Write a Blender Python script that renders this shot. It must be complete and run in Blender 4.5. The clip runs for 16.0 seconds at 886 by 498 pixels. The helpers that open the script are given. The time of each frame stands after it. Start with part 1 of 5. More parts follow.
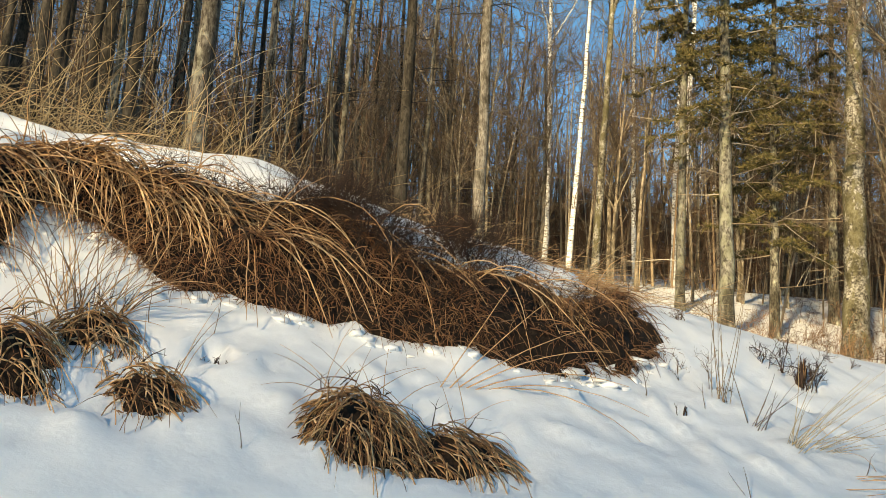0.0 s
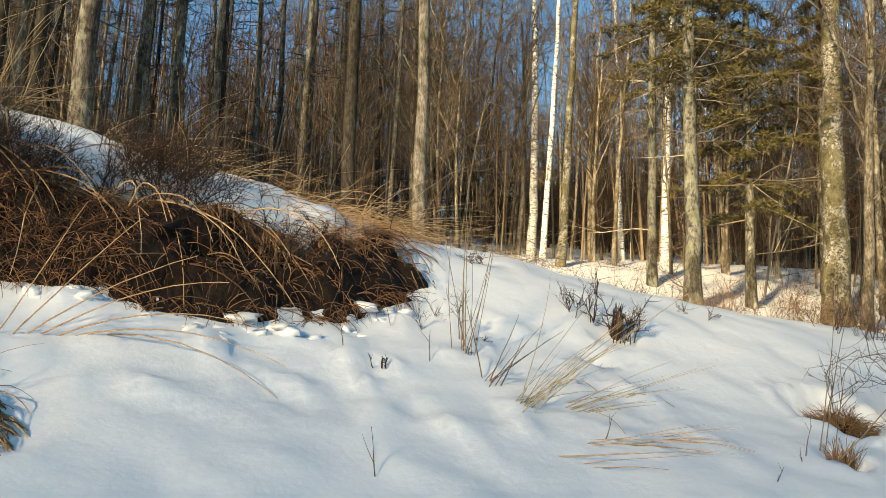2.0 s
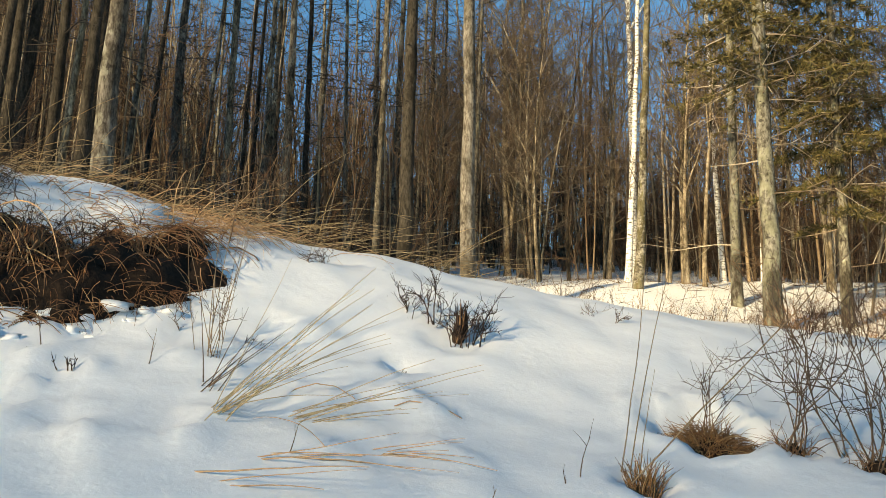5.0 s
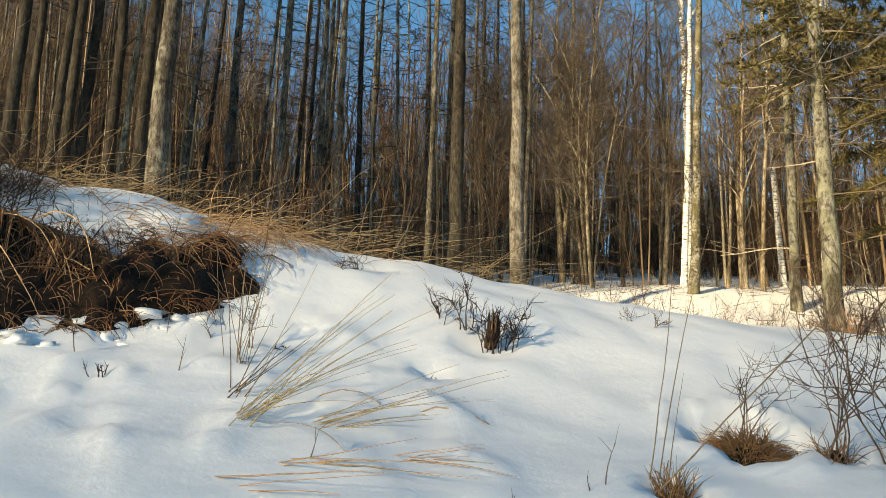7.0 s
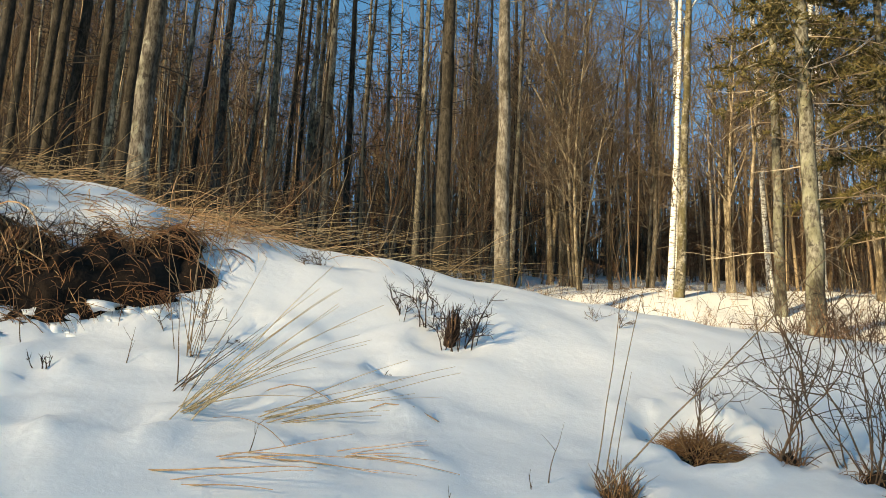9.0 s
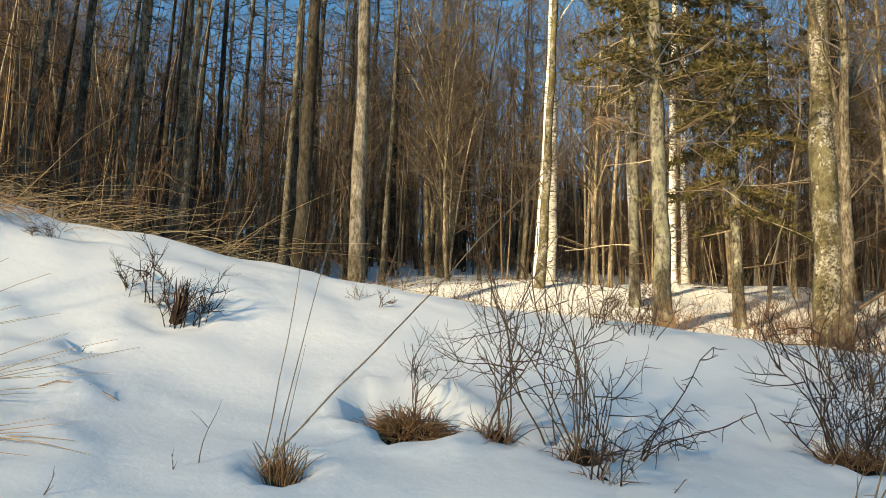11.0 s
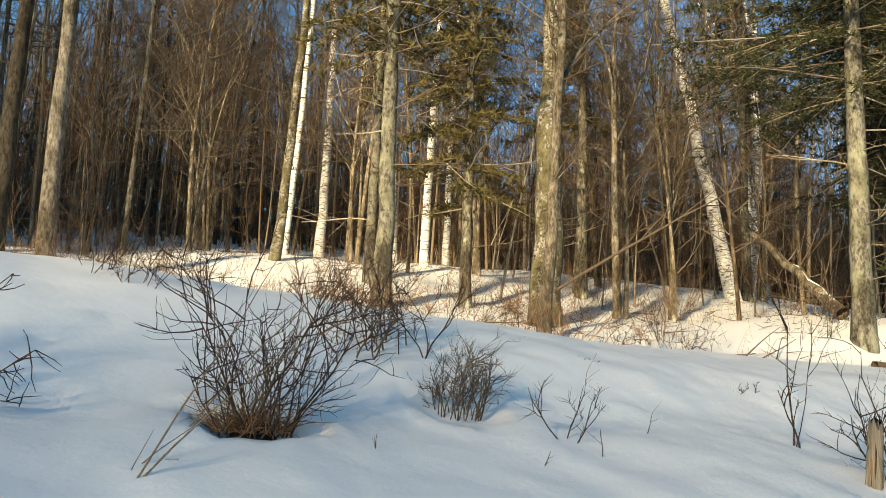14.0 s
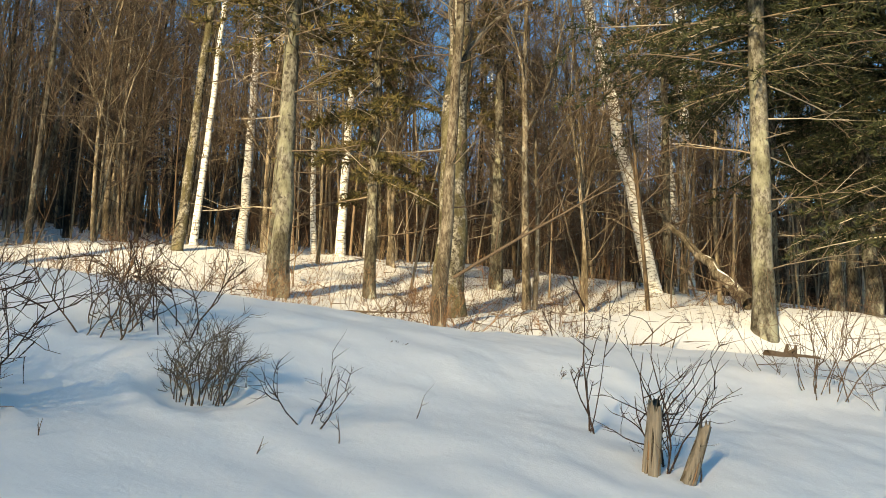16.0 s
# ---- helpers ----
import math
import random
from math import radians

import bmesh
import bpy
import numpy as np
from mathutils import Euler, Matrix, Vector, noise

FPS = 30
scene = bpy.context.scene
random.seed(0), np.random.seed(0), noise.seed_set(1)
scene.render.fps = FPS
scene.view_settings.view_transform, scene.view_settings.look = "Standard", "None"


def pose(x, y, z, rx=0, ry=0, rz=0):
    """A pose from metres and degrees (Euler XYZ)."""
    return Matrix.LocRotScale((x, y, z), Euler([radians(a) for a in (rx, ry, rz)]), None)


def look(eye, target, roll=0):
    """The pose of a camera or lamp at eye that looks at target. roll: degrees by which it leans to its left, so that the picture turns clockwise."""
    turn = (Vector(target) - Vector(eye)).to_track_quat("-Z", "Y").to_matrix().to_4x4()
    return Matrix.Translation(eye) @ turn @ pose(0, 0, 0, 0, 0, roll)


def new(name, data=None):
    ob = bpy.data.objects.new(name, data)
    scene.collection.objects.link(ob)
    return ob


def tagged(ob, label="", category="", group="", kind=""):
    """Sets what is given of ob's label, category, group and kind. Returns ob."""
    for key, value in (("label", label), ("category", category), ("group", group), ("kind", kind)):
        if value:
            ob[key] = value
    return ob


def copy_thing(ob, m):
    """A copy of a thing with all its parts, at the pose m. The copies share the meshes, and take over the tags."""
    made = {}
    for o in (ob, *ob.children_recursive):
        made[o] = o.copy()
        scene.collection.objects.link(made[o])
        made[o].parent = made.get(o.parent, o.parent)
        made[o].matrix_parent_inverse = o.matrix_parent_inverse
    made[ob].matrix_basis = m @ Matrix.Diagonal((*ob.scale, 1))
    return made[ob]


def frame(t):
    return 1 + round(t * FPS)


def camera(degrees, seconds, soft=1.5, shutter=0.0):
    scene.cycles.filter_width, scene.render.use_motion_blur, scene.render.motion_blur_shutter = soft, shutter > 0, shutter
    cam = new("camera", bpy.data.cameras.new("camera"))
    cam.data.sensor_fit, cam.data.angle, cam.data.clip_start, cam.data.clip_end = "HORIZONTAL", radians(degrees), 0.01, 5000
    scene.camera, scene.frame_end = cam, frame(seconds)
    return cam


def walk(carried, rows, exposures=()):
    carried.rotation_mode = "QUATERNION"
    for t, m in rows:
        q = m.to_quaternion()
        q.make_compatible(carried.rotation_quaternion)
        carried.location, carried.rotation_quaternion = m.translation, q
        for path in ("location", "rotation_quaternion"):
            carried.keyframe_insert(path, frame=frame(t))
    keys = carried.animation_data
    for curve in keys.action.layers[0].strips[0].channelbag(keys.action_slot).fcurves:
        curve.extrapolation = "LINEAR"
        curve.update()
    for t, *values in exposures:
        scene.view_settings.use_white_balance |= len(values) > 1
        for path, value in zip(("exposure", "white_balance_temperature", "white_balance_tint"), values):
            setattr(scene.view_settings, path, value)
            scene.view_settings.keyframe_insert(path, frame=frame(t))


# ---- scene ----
cam = camera(54.0, 16.0, soft=0.8)
METRES, EYE, TILT, LEAN, TURN = 10.0, 1.2, 8.25, -3.25, 0.0
ROWS = [
    (0.0, 0.0, 0.0, 0.0, 0.0, 0.0, -0.0),
    (0.5, 0.0573, 0.0327, -0.0132, 1.22, -0.44, 0.73),
    (1.0, 0.114, 0.0675, -0.0241, 1.81, -0.56, 0.87),
    (1.5, 0.1698, 0.1, -0.0367, 2.35, -0.47, 1.34),
    (2.0, 0.2243, 0.1316, -0.0476, 2.64, -0.48, 1.83),
    (2.5, 0.2751, 0.1583, -0.0568, 2.99, -0.23, 1.78),
    (3.0, 0.3228, 0.1822, -0.0655, 3.33, 0.47, 1.72),
    (3.5, 0.3629, 0.2033, -0.0744, 3.44, 1.16, 1.62),
    (4.0, 0.3944, 0.2205, -0.0803, 5.54, 1.77, 2.2),
    (4.5, 0.417, 0.2328, -0.0844, 9.39, 2.09, 3.35),
    (5.0, 0.431, 0.2401, -0.087, 12.52, 2.42, 3.66),
    (7.5, 0.4473, 0.2476, -0.09, 16.48, 3.24, 4.09),
    (8.0, 0.45, 0.2488, -0.0907, 16.36, 3.22, 3.68),
    (10.5, 0.5232, 0.2879, -0.1046, 13.04, 3.06, 3.29),
    (11.0, 0.5549, 0.3039, -0.1104, 9.41, 2.49, 2.98),
    (11.5, 0.5909, 0.3217, -0.1164, 6.02, 2.23, 2.68),
    (12.0, 0.6288, 0.3416, -0.1233, 2.97, 1.97, 2.48),
    (12.5, 0.6665, 0.3554, -0.1298, 0.47, 2.22, 1.68),
    (13.0, 0.7019, 0.3738, -0.1357, -0.94, 2.01, 1.6),
    (13.5, 0.7368, 0.3885, -0.1411, -1.38, 1.51, 1.37),
    (14.0, 0.7673, 0.407, -0.146, -2.03, 1.16, 0.65),
    (14.5, 0.7963, 0.4152, -0.1502, -2.52, 0.96, 0.88),
    (15.0, 0.8215, 0.4251, -0.154, -3.66, 0.97, 0.96),
    (15.5, 0.8474, 0.4345, -0.1575, -4.81, 0.88, 0.59),
    (16.0, 0.8773, 0.4463, -0.1614, -5.01, 0.89, 0.63),
]
walk(cam, [(t, pose(0, 0, EYE, TILT, LEAN, TURN) @ pose(METRES * x, METRES * y, METRES * z, 90 + pitch, roll, yaw)) for t, x, y, z, yaw, pitch, roll in ROWS],
     [(0.0, 1.36, 11500, 6.2), (16.0, 1.36, 11500, 6.2)])

# ---- world and light ----
SUN_DIR = Vector((-0.47, -0.88, 0.0)).normalized()
SUN_ELEV = radians(15.0)
SHADE_COUNT = 24
world = bpy.data.worlds.new("world")
scene.world = world
world.use_nodes = True
wn = world.node_tree.nodes
sky = wn.new("ShaderNodeTexSky")
sky.sky_type, sky.sun_disc = "NISHITA", False
sky.sun_elevation, sky.sun_rotation = SUN_ELEV, math.atan2(SUN_DIR.x, SUN_DIR.y)
sky.altitude, sky.air_density, sky.dust_density, sky.ozone_density = 2500.0, 1.0, 0.0, 3.0
wn["Background"].inputs["Strength"].default_value = 0.112
deep = wn.new("ShaderNodeHueSaturation")
deep.inputs["Saturation"].default_value = 1.22
world.node_tree.links.new(sky.outputs[0], deep.inputs["Color"])
world.node_tree.links.new(deep.outputs[0], wn["Background"].inputs["Color"])
lamp = bpy.data.lights.new("sun", "SUN")
lamp.energy, lamp.angle, lamp.color = 3.1, radians(3.0), (1.0, 0.94, 0.83)
sun = new("sun", lamp)
to_sun = SUN_DIR * math.cos(SUN_ELEV) + Vector((0, 0, math.sin(SUN_ELEV)))
sun.matrix_world = look(to_sun * 60, (0, 0, 0))


# ---- materials ----
def mat(name, rough=0.8):
    m = bpy.data.materials.new(name)
    m.use_nodes = True
    nt = m.node_tree
    b = nt.nodes["Principled BSDF"]
    b.inputs["Roughness"].default_value = rough
    b.inputs["Specular IOR Level"].default_value = 0.25
    return m, nt, b


def ramp(nt, fac, stops):
    r = nt.nodes.new("ShaderNodeValToRGB")
    while len(r.color_ramp.elements) < len(stops):
        r.color_ramp.elements.new(0.5)
    for e, (p, c) in zip(r.color_ramp.elements, stops):
        e.position, e.color = p, (*c, 1)
    nt.links.new(fac, r.inputs[0])
    return r.outputs[0]


def noise_node(nt, scale, detail=4.0, stretch=(1, 1, 1), rough=0.55):
    tc = nt.nodes.new("ShaderNodeTexCoord")
    mp = nt.nodes.new("ShaderNodeMapping")
    mp.inputs["Scale"].default_value = stretch
    nt.links.new(tc.outputs["Object"], mp.inputs[0])
    n = nt.nodes.new("ShaderNodeTexNoise")
    n.inputs["Scale"].default_value, n.inputs["Detail"].default_value = scale, detail
    n.inputs["Roughness"].default_value = rough
    nt.links.new(mp.outputs[0], n.inputs["Vector"])
    return n.outputs[0]


def mix(nt, fac, a, b, how="MIX"):
    x = nt.nodes.new("ShaderNodeMix")
    x.data_type, x.blend_type = "RGBA", how
    for sock, val in ((x.inputs[0], fac), (x.inputs[6], a), (x.inputs[7], b)):
        if isinstance(val, (int, float)):
            sock.default_value = val
        elif isinstance(val, tuple):
            sock.default_value = (*val, 1)
        else:
            nt.links.new(val, sock)
    return x.outputs[2]


def bump(nt, bsdf, height, strength, dist):
    b = nt.nodes.new("ShaderNodeBump")
    b.inputs["Strength"].default_value, b.inputs["Distance"].default_value = strength, dist
    nt.links.new(height, b.inputs["Height"])
    nt.links.new(b.outputs[0], bsdf.inputs["Normal"])


def varied(name, colours, rough=0.85, grain=40.0, stretch=(1, 1, 0.2), depth=0.003, translucent=0.0):
    """A fibrous surface whose tone changes from piece to piece and along the grain."""
    m, nt, b = mat(name, rough)
    isl = nt.nodes.new("ShaderNodeNewGeometry").outputs["Random Per Island"]
    c = ramp(nt, isl, [(i / (len(colours) - 1), col) for i, col in enumerate(colours)])
    g = noise_node(nt, grain, 3.0, stretch)
    shade = ramp(nt, g, [(0.3, (0.62, 0.62, 0.62)), (0.7, (1.2, 1.2, 1.2))])
    nt.links.new(mix(nt, 1.0, c, shade, "MULTIPLY"), b.inputs["Base Color"])
    bump(nt, b, g, 0.4, depth)
    return m


def bark(name, light, dark, patch, patch_amount, scale, stretch, relief):
    m, nt, b = mat(name, 0.9)
    info = nt.nodes.new("ShaderNodeObjectInfo").outputs["Random"]
    g = noise_node(nt, scale * 2.2, 8.0, stretch, 0.72)
    c = ramp(nt, g, [(0.41, dark), (0.50, tuple(0.5 * (u + v) for u, v in zip(light, dark))), (0.57, light)])
    big = noise_node(nt, 2.6, 6.0, (1, 1, 0.6), 0.66)
    fac = ramp(nt, big, [(1 - patch_amount, (0, 0, 0)), (1 - patch_amount + 0.06, (0.85, 0.85, 0.85))])
    c = mix(nt, fac, c, patch)
    knots = noise_node(nt, 5.0, 2.0, (1, 1, 1.6), 0.4)
    c = mix(nt, ramp(nt, knots, [(0.70, (0, 0, 0)), (0.73, (0.8, 0.8, 0.8))]), c, tuple(0.5 * v for v in dark))
    broad = noise_node(nt, 2.3, 5.0, (1, 1, 0.55), 0.7)
    c = mix(nt, 1.0, c, ramp(nt, broad, [(0.40, (0.36, 0.34, 0.29)), (0.52, (0.85, 0.84, 0.81)), (0.62, (1.22, 1.22, 1.22))]), "MULTIPLY")
    tone = ramp(nt, info, [(0.0, (0.65, 0.65, 0.66)), (1.0, (1.15, 1.12, 1.05))])
    nt.links.new(mix(nt, 1.0, c, tone, "MULTIPLY"), b.inputs["Base Color"])
    bump(nt, b, g, 1.0, relief)
    return m


def birch_bark(name):
    m, nt, b = mat(name, 0.7)
    g = noise_node(nt, 6.0, 6.0, (1, 1, 3.2), 0.68)
    c = ramp(nt, g, [(0.39, (0.05, 0.042, 0.036)), (0.44, (0.45, 0.42, 0.38)), (0.53, (0.80, 0.79, 0.76))])
    big = noise_node(nt, 1.6, 5.0, (1, 1, 0.6), 0.7)
    c = mix(nt, ramp(nt, big, [(0.64, (0, 0, 0)), (0.76, (1, 1, 1))]), c, (0.40, 0.37, 0.31))
    nt.links.new(c, b.inputs["Base Color"])
    bump(nt, b, g, 0.5, 0.004)
    return m


def snow_material():
    m, nt, b = mat("snow", 0.55)
    g = noise_node(nt, 26.0, 8.0, (1, 1, 1), 0.7)
    w = noise_node(nt, 1.1, 4.0)
    c = ramp(nt, w, [(0.3, (0.84, 0.86, 0.88)), (0.7, (0.90, 0.905, 0.91))])
    # leaf litter and needles scattered on the snow under the trees
    litter = noise_node(nt, 38.0, 5.0, (1, 1, 1), 0.75)
    tc = nt.nodes.new("ShaderNodeTexCoord")
    dot = nt.nodes.new("ShaderNodeVectorMath")
    dot.operation = "DOT_PRODUCT"
    nt.links.new(tc.outputs["Object"], dot.inputs[0])
    dot.inputs[1].default_value = (-0.466, 0.885, 0.0)
    woods = ramp(nt, scaled(nt, dot.outputs["Value"], 0.01), [(0.085, (0.0, 0.0, 0.0)), (0.14, (0.32, 0.32, 0.32)), (0.40, (0.55, 0.55, 0.55))])
    bits = ramp(nt, litter, [(0.55, (0, 0, 0)), (0.62, (1, 1, 1))])
    c = mix(nt, mix(nt, 1.0, woods, bits, "MULTIPLY"), c, (0.22, 0.17, 0.125))
    # the far hillside has melted bare
    edge = noise_node(nt, 0.12, 6.0, (1, 1, 1), 0.7)
    far = add(nt, scaled(nt, dot.outputs["Value"], 0.01), scaled(nt, edge, 0.16))
    bare = ramp(nt, far, [(0.47, (0, 0, 0)), (0.66, (1, 1, 1))])
    leaf = ramp(nt, litter, [(0.3, (0.07, 0.04, 0.022)), (0.7, (0.17, 0.10, 0.055))])
    c = mix(nt, bare, c, leaf)
    nt.links.new(c, b.inputs["Base Color"])
    mid = noise_node(nt, 7.0, 6.0, (1, 1, 1), 0.6)
    bump(nt, b, add(nt, scaled(nt, mid, 1.6), scaled(nt, g, 0.55)), 0.13, 0.03)
    return m


def scaled(nt, a, k):
    n = nt.nodes.new("ShaderNodeMath")
    n.operation = "MULTIPLY"
    nt.links.new(a, n.inputs[0])
    n.inputs[1].default_value = k
    return n.outputs[0]


def add(nt, a, b):
    n = nt.nodes.new("ShaderNodeMath")
    nt.links.new(a, n.inputs[0])
    nt.links.new(b, n.inputs[1])
    return n.outputs[0]


SNOW = snow_material()
# dark earth, taken near black so the bank's end reads as a shaded hollow
SOIL = varied("shade_dark_soil", [(0.013, 0.008, 0.0055), (0.034, 0.020, 0.012)], 0.95, 22.0, (1, 1, 1), 0.05)
STRAW = varied("straw", [(0.28, 0.14, 0.065), (0.60, 0.35, 0.175), (0.74, 0.475, 0.27), (0.36, 0.18, 0.085), (0.80, 0.58, 0.37)], 0.75)
CREST = varied("crest_straw", [(0.22, 0.142, 0.068), (0.42, 0.295, 0.158), (0.54, 0.41, 0.245), (0.30, 0.19, 0.092)], 0.8)
TUFT = varied("rusty_tuft_grass", [(0.13, 0.06, 0.03), (0.40, 0.215, 0.10), (0.24, 0.115, 0.05), (0.52, 0.33, 0.17)], 0.8)
RUST = varied("rust_straw", [(0.08, 0.036, 0.021), (0.25, 0.11, 0.053), (0.42, 0.235, 0.125), (0.13, 0.057, 0.032), (0.33, 0.16, 0.08)], 0.8)
HEATH = varied("heath_twig", [(0.03, 0.02, 0.016), (0.07, 0.04, 0.03), (0.05, 0.03, 0.02)], 0.85)
TWIG = varied("bush_twig", [(0.06, 0.04, 0.03), (0.16, 0.10, 0.065), (0.10, 0.065, 0.045)], 0.8)
REDTWIG = varied("forest_twig", [(0.06, 0.032, 0.020), (0.15, 0.080, 0.045), (0.09, 0.050, 0.030), (0.22, 0.125, 0.075)], 0.85)
BRANCH = varied("bare_branch", [(0.07, 0.049, 0.036), (0.16, 0.115, 0.08), (0.10, 0.07, 0.05), (0.27, 0.215, 0.155)], 0.85)
# dark larch twigs; in the left brushwood the tone stands for shade
DARKTWIG = varied("larch_and_shade_twig", [(0.018, 0.015, 0.013), (0.045, 0.037, 0.031)], 0.85)
NEEDLE = varied("needles", [(0.030, 0.034, 0.012), (0.10, 0.083, 0.028), (0.17, 0.125, 0.05), (0.055, 0.053, 0.019)], 0.65)
DARKNEEDLE = varied("dark_needles", [(0.014, 0.021, 0.010), (0.042, 0.050, 0.020), (0.025, 0.032, 0.014), (0.06, 0.062, 0.025)], 0.65)
GREYBARK = bark("grey_larch_bark", (0.27, 0.248, 0.217), (0.11, 0.094, 0.08), (0.26, 0.247, 0.222), 0.42, 9.0, (1, 1, 0.3), 0.012)
LARCH = bark("larch_bark", (0.175, 0.16, 0.14), (0.05, 0.042, 0.036), (0.30, 0.30, 0.26), 0.46, 9.0, (1, 1, 0.25), 0.02)
FIR = bark("fir_bark", (0.205, 0.195, 0.165), (0.05, 0.04, 0.032), (0.44, 0.44, 0.35), 0.44, 9.0, (1, 1, 0.35), 0.02)
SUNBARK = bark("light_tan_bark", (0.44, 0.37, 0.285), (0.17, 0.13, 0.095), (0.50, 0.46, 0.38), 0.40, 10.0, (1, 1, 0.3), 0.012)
PALE = bark("pale_bark", (0.30, 0.26, 0.205), (0.10, 0.075, 0.055), (0.46, 0.44, 0.38), 0.42, 10.0, (1, 1, 0.3), 0.012)
MOSSY = bark("mossy_birch_bark", (0.42, 0.40, 0.355), (0.05, 0.04, 0.03), (0.13, 0.115, 0.06), 0.53, 7.0, (1, 1, 1.2), 0.03)
TANBARK = bark("tan_larch_bark", (0.27, 0.24, 0.19), (0.08, 0.068, 0.054), (0.33, 0.31, 0.25), 0.45, 9.0, (1, 1, 0.3), 0.018)
# dark larch bark, with the shade of the stand worked into the tone
DARKBARK = bark("dark_shaded_larch_bark", (0.062, 0.054, 0.045), (0.020, 0.017, 0.014), (0.105, 0.105, 0.088), 0.38, 9.0, (1, 1, 0.25), 0.02)
LICHEN = bark("lichened_bark", (0.27, 0.26, 0.225), (0.085, 0.075, 0.06), (0.30, 0.30, 0.225), 0.50, 8.0, (1, 1, 0.5), 0.02)
STEMBARK = bark("brown_bark", (0.20, 0.145, 0.10), (0.07, 0.048, 0.032), (0.30, 0.26, 0.2), 0.4, 10.0, (1, 1, 0.3), 0.01)
ROOT = varied("root", [(0.13, 0.058, 0.032), (0.33, 0.185, 0.10), (0.22, 0.11, 0.055)], 0.8)
BIRCH = birch_bark("birch_bark")
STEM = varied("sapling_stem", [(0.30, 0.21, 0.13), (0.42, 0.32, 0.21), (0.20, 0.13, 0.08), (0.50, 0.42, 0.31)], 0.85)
SAPLING = varied("sapling_bark", [(0.09, 0.063, 0.045), (0.30, 0.225, 0.155), (0.15, 0.105, 0.072), (0.50, 0.42, 0.32), (0.12, 0.083, 0.058)], 0.85)
# dark copy of the sapling colours, painted shade for the left woods
SHADESTEM = varied("shade_toned_stem", [(0.035, 0.028, 0.024), (0.09, 0.075, 0.06), (0.05, 0.04, 0.033)], 0.85)
WOOD = varied("broken_wood", [(0.22, 0.17, 0.12), (0.33, 0.27, 0.205)], 0.9, 60.0, (1, 1, 0.10), 0.03)


# ---- mesh tools ----
class Geo:
    """Collects tubes, blades and lumps into one mesh."""

    def __init__(self):
        self.v, self.f = [], []

    def tube(self, pts, radii, sides=4, cap=False):
        base, n = len(self.v), len(pts)
        for i in range(n):
            a, b = pts[max(i - 1, 0)], pts[min(i + 1, n - 1)]
            d = (b - a).normalized()
            u = d.cross(Vector((0.31, 0.93, 0.2)) if abs(d.z) > 0.7 else Vector((0, 0, 1))).normalized()
            w = d.cross(u)
            r = radii[i]
            for k in range(sides):
                t = 6.28318 * k / sides
                self.v.append(pts[i] + u * (r * math.cos(t)) + w * (r * math.sin(t)))
        for i in range(n - 1):
            for k in range(sides):
                a, b = base + i * sides + k, base + i * sides + (k + 1) % sides
                self.f.append((a, b, b + sides, a + sides))
        if cap:
            self.f.append(tuple(base + (n - 1) * sides + k for k in range(sides)))

    def tri(self, a, b, c):
        i = len(self.v)
        self.v += [a, b, c]
        self.f.append((i, i + 1, i + 2))

    def quad(self, a, b, c, d):
        i = len(self.v)
        self.v += [a, b, c, d]
        self.f.append((i, i + 1, i + 2, i + 3))

    def mesh(self, name, material, smooth=True):
        me = bpy.data.meshes.new(name)
        me.from_pydata([tuple(p) for p in self.v], [], self.f)
        me.materials.append(material)
        if smooth:
            me.polygons.foreach_set("use_smooth", [True] * len(me.polygons))
        me.update()
        return me


def part(name, geo, material, parent=None, label="", smooth=True):
    ob = new(name, geo.mesh(name, material, smooth))
    ob.parent = parent
    return tagged(ob, label)


def thing(name, at, label, category, group="", kind="", turn=0.0, size=1.0):
    ob = new(name)
    ob.empty_display_size = 0.1
    ob.matrix_world = Matrix.Translation(at) @ Matrix.Rotation(turn, 4, "Z") @ Matrix.Scale(size, 4)
    return tagged(ob, label, category, group, kind)


def rand_dir(rng, flat=False):
    a = rng.uniform(0, 6.28318)
    z = 0 if flat else rng.uniform(-1, 1)
    r = math.sqrt(1 - z * z)
    return Vector((r * math.cos(a), r * math.sin(a), z))


def way(rng, p, d, length, segs, wig, pull):
    """A wandering line from p along d; pull bends it up (plus) or down (minus)."""
    pts, d = [p], d.normalized()
    for _ in range(segs):
        d = (d + rand_dir(rng) * wig + Vector((0, 0, pull / segs))).normalized()
        pts.append(pts[-1] + d * (length / segs))
    return pts


def taper(r0, r1, n):
    return [r0 + (r1 - r0) * i / (n - 1) for i in range(n)]


def spray(g, rng, p, d, length, r, depth, kids, wig=0.16, pull=0.25, sides=3, spread=0.8, thin=0.5):
    """A limb with side limbs, down to twigs."""
    segs = 5 if depth > 1 else (4 if depth else 3)
    pts = way(rng, p, d, length, segs, wig, pull)
    g.tube(pts, taper(r, r * 0.35, len(pts)), sides if depth else 3)
    if depth:
        for _ in range(kids):
            k = rng.uniform(0.25, 1.0) * segs
            i = min(int(k), segs - 1)
            q = pts[i].lerp(pts[i + 1], k - i)
            along = (pts[i + 1] - pts[i]).normalized()
            dd = (along * rng.uniform(0.5, 1.0) + rand_dir(rng) * spread + Vector((0, 0, 0.15))).normalized()
            spray(g, rng, q, dd, length * rng.uniform(0.35, 0.62), r * thin, depth - 1, kids, wig, pull, sides, spread, thin)
    return pts


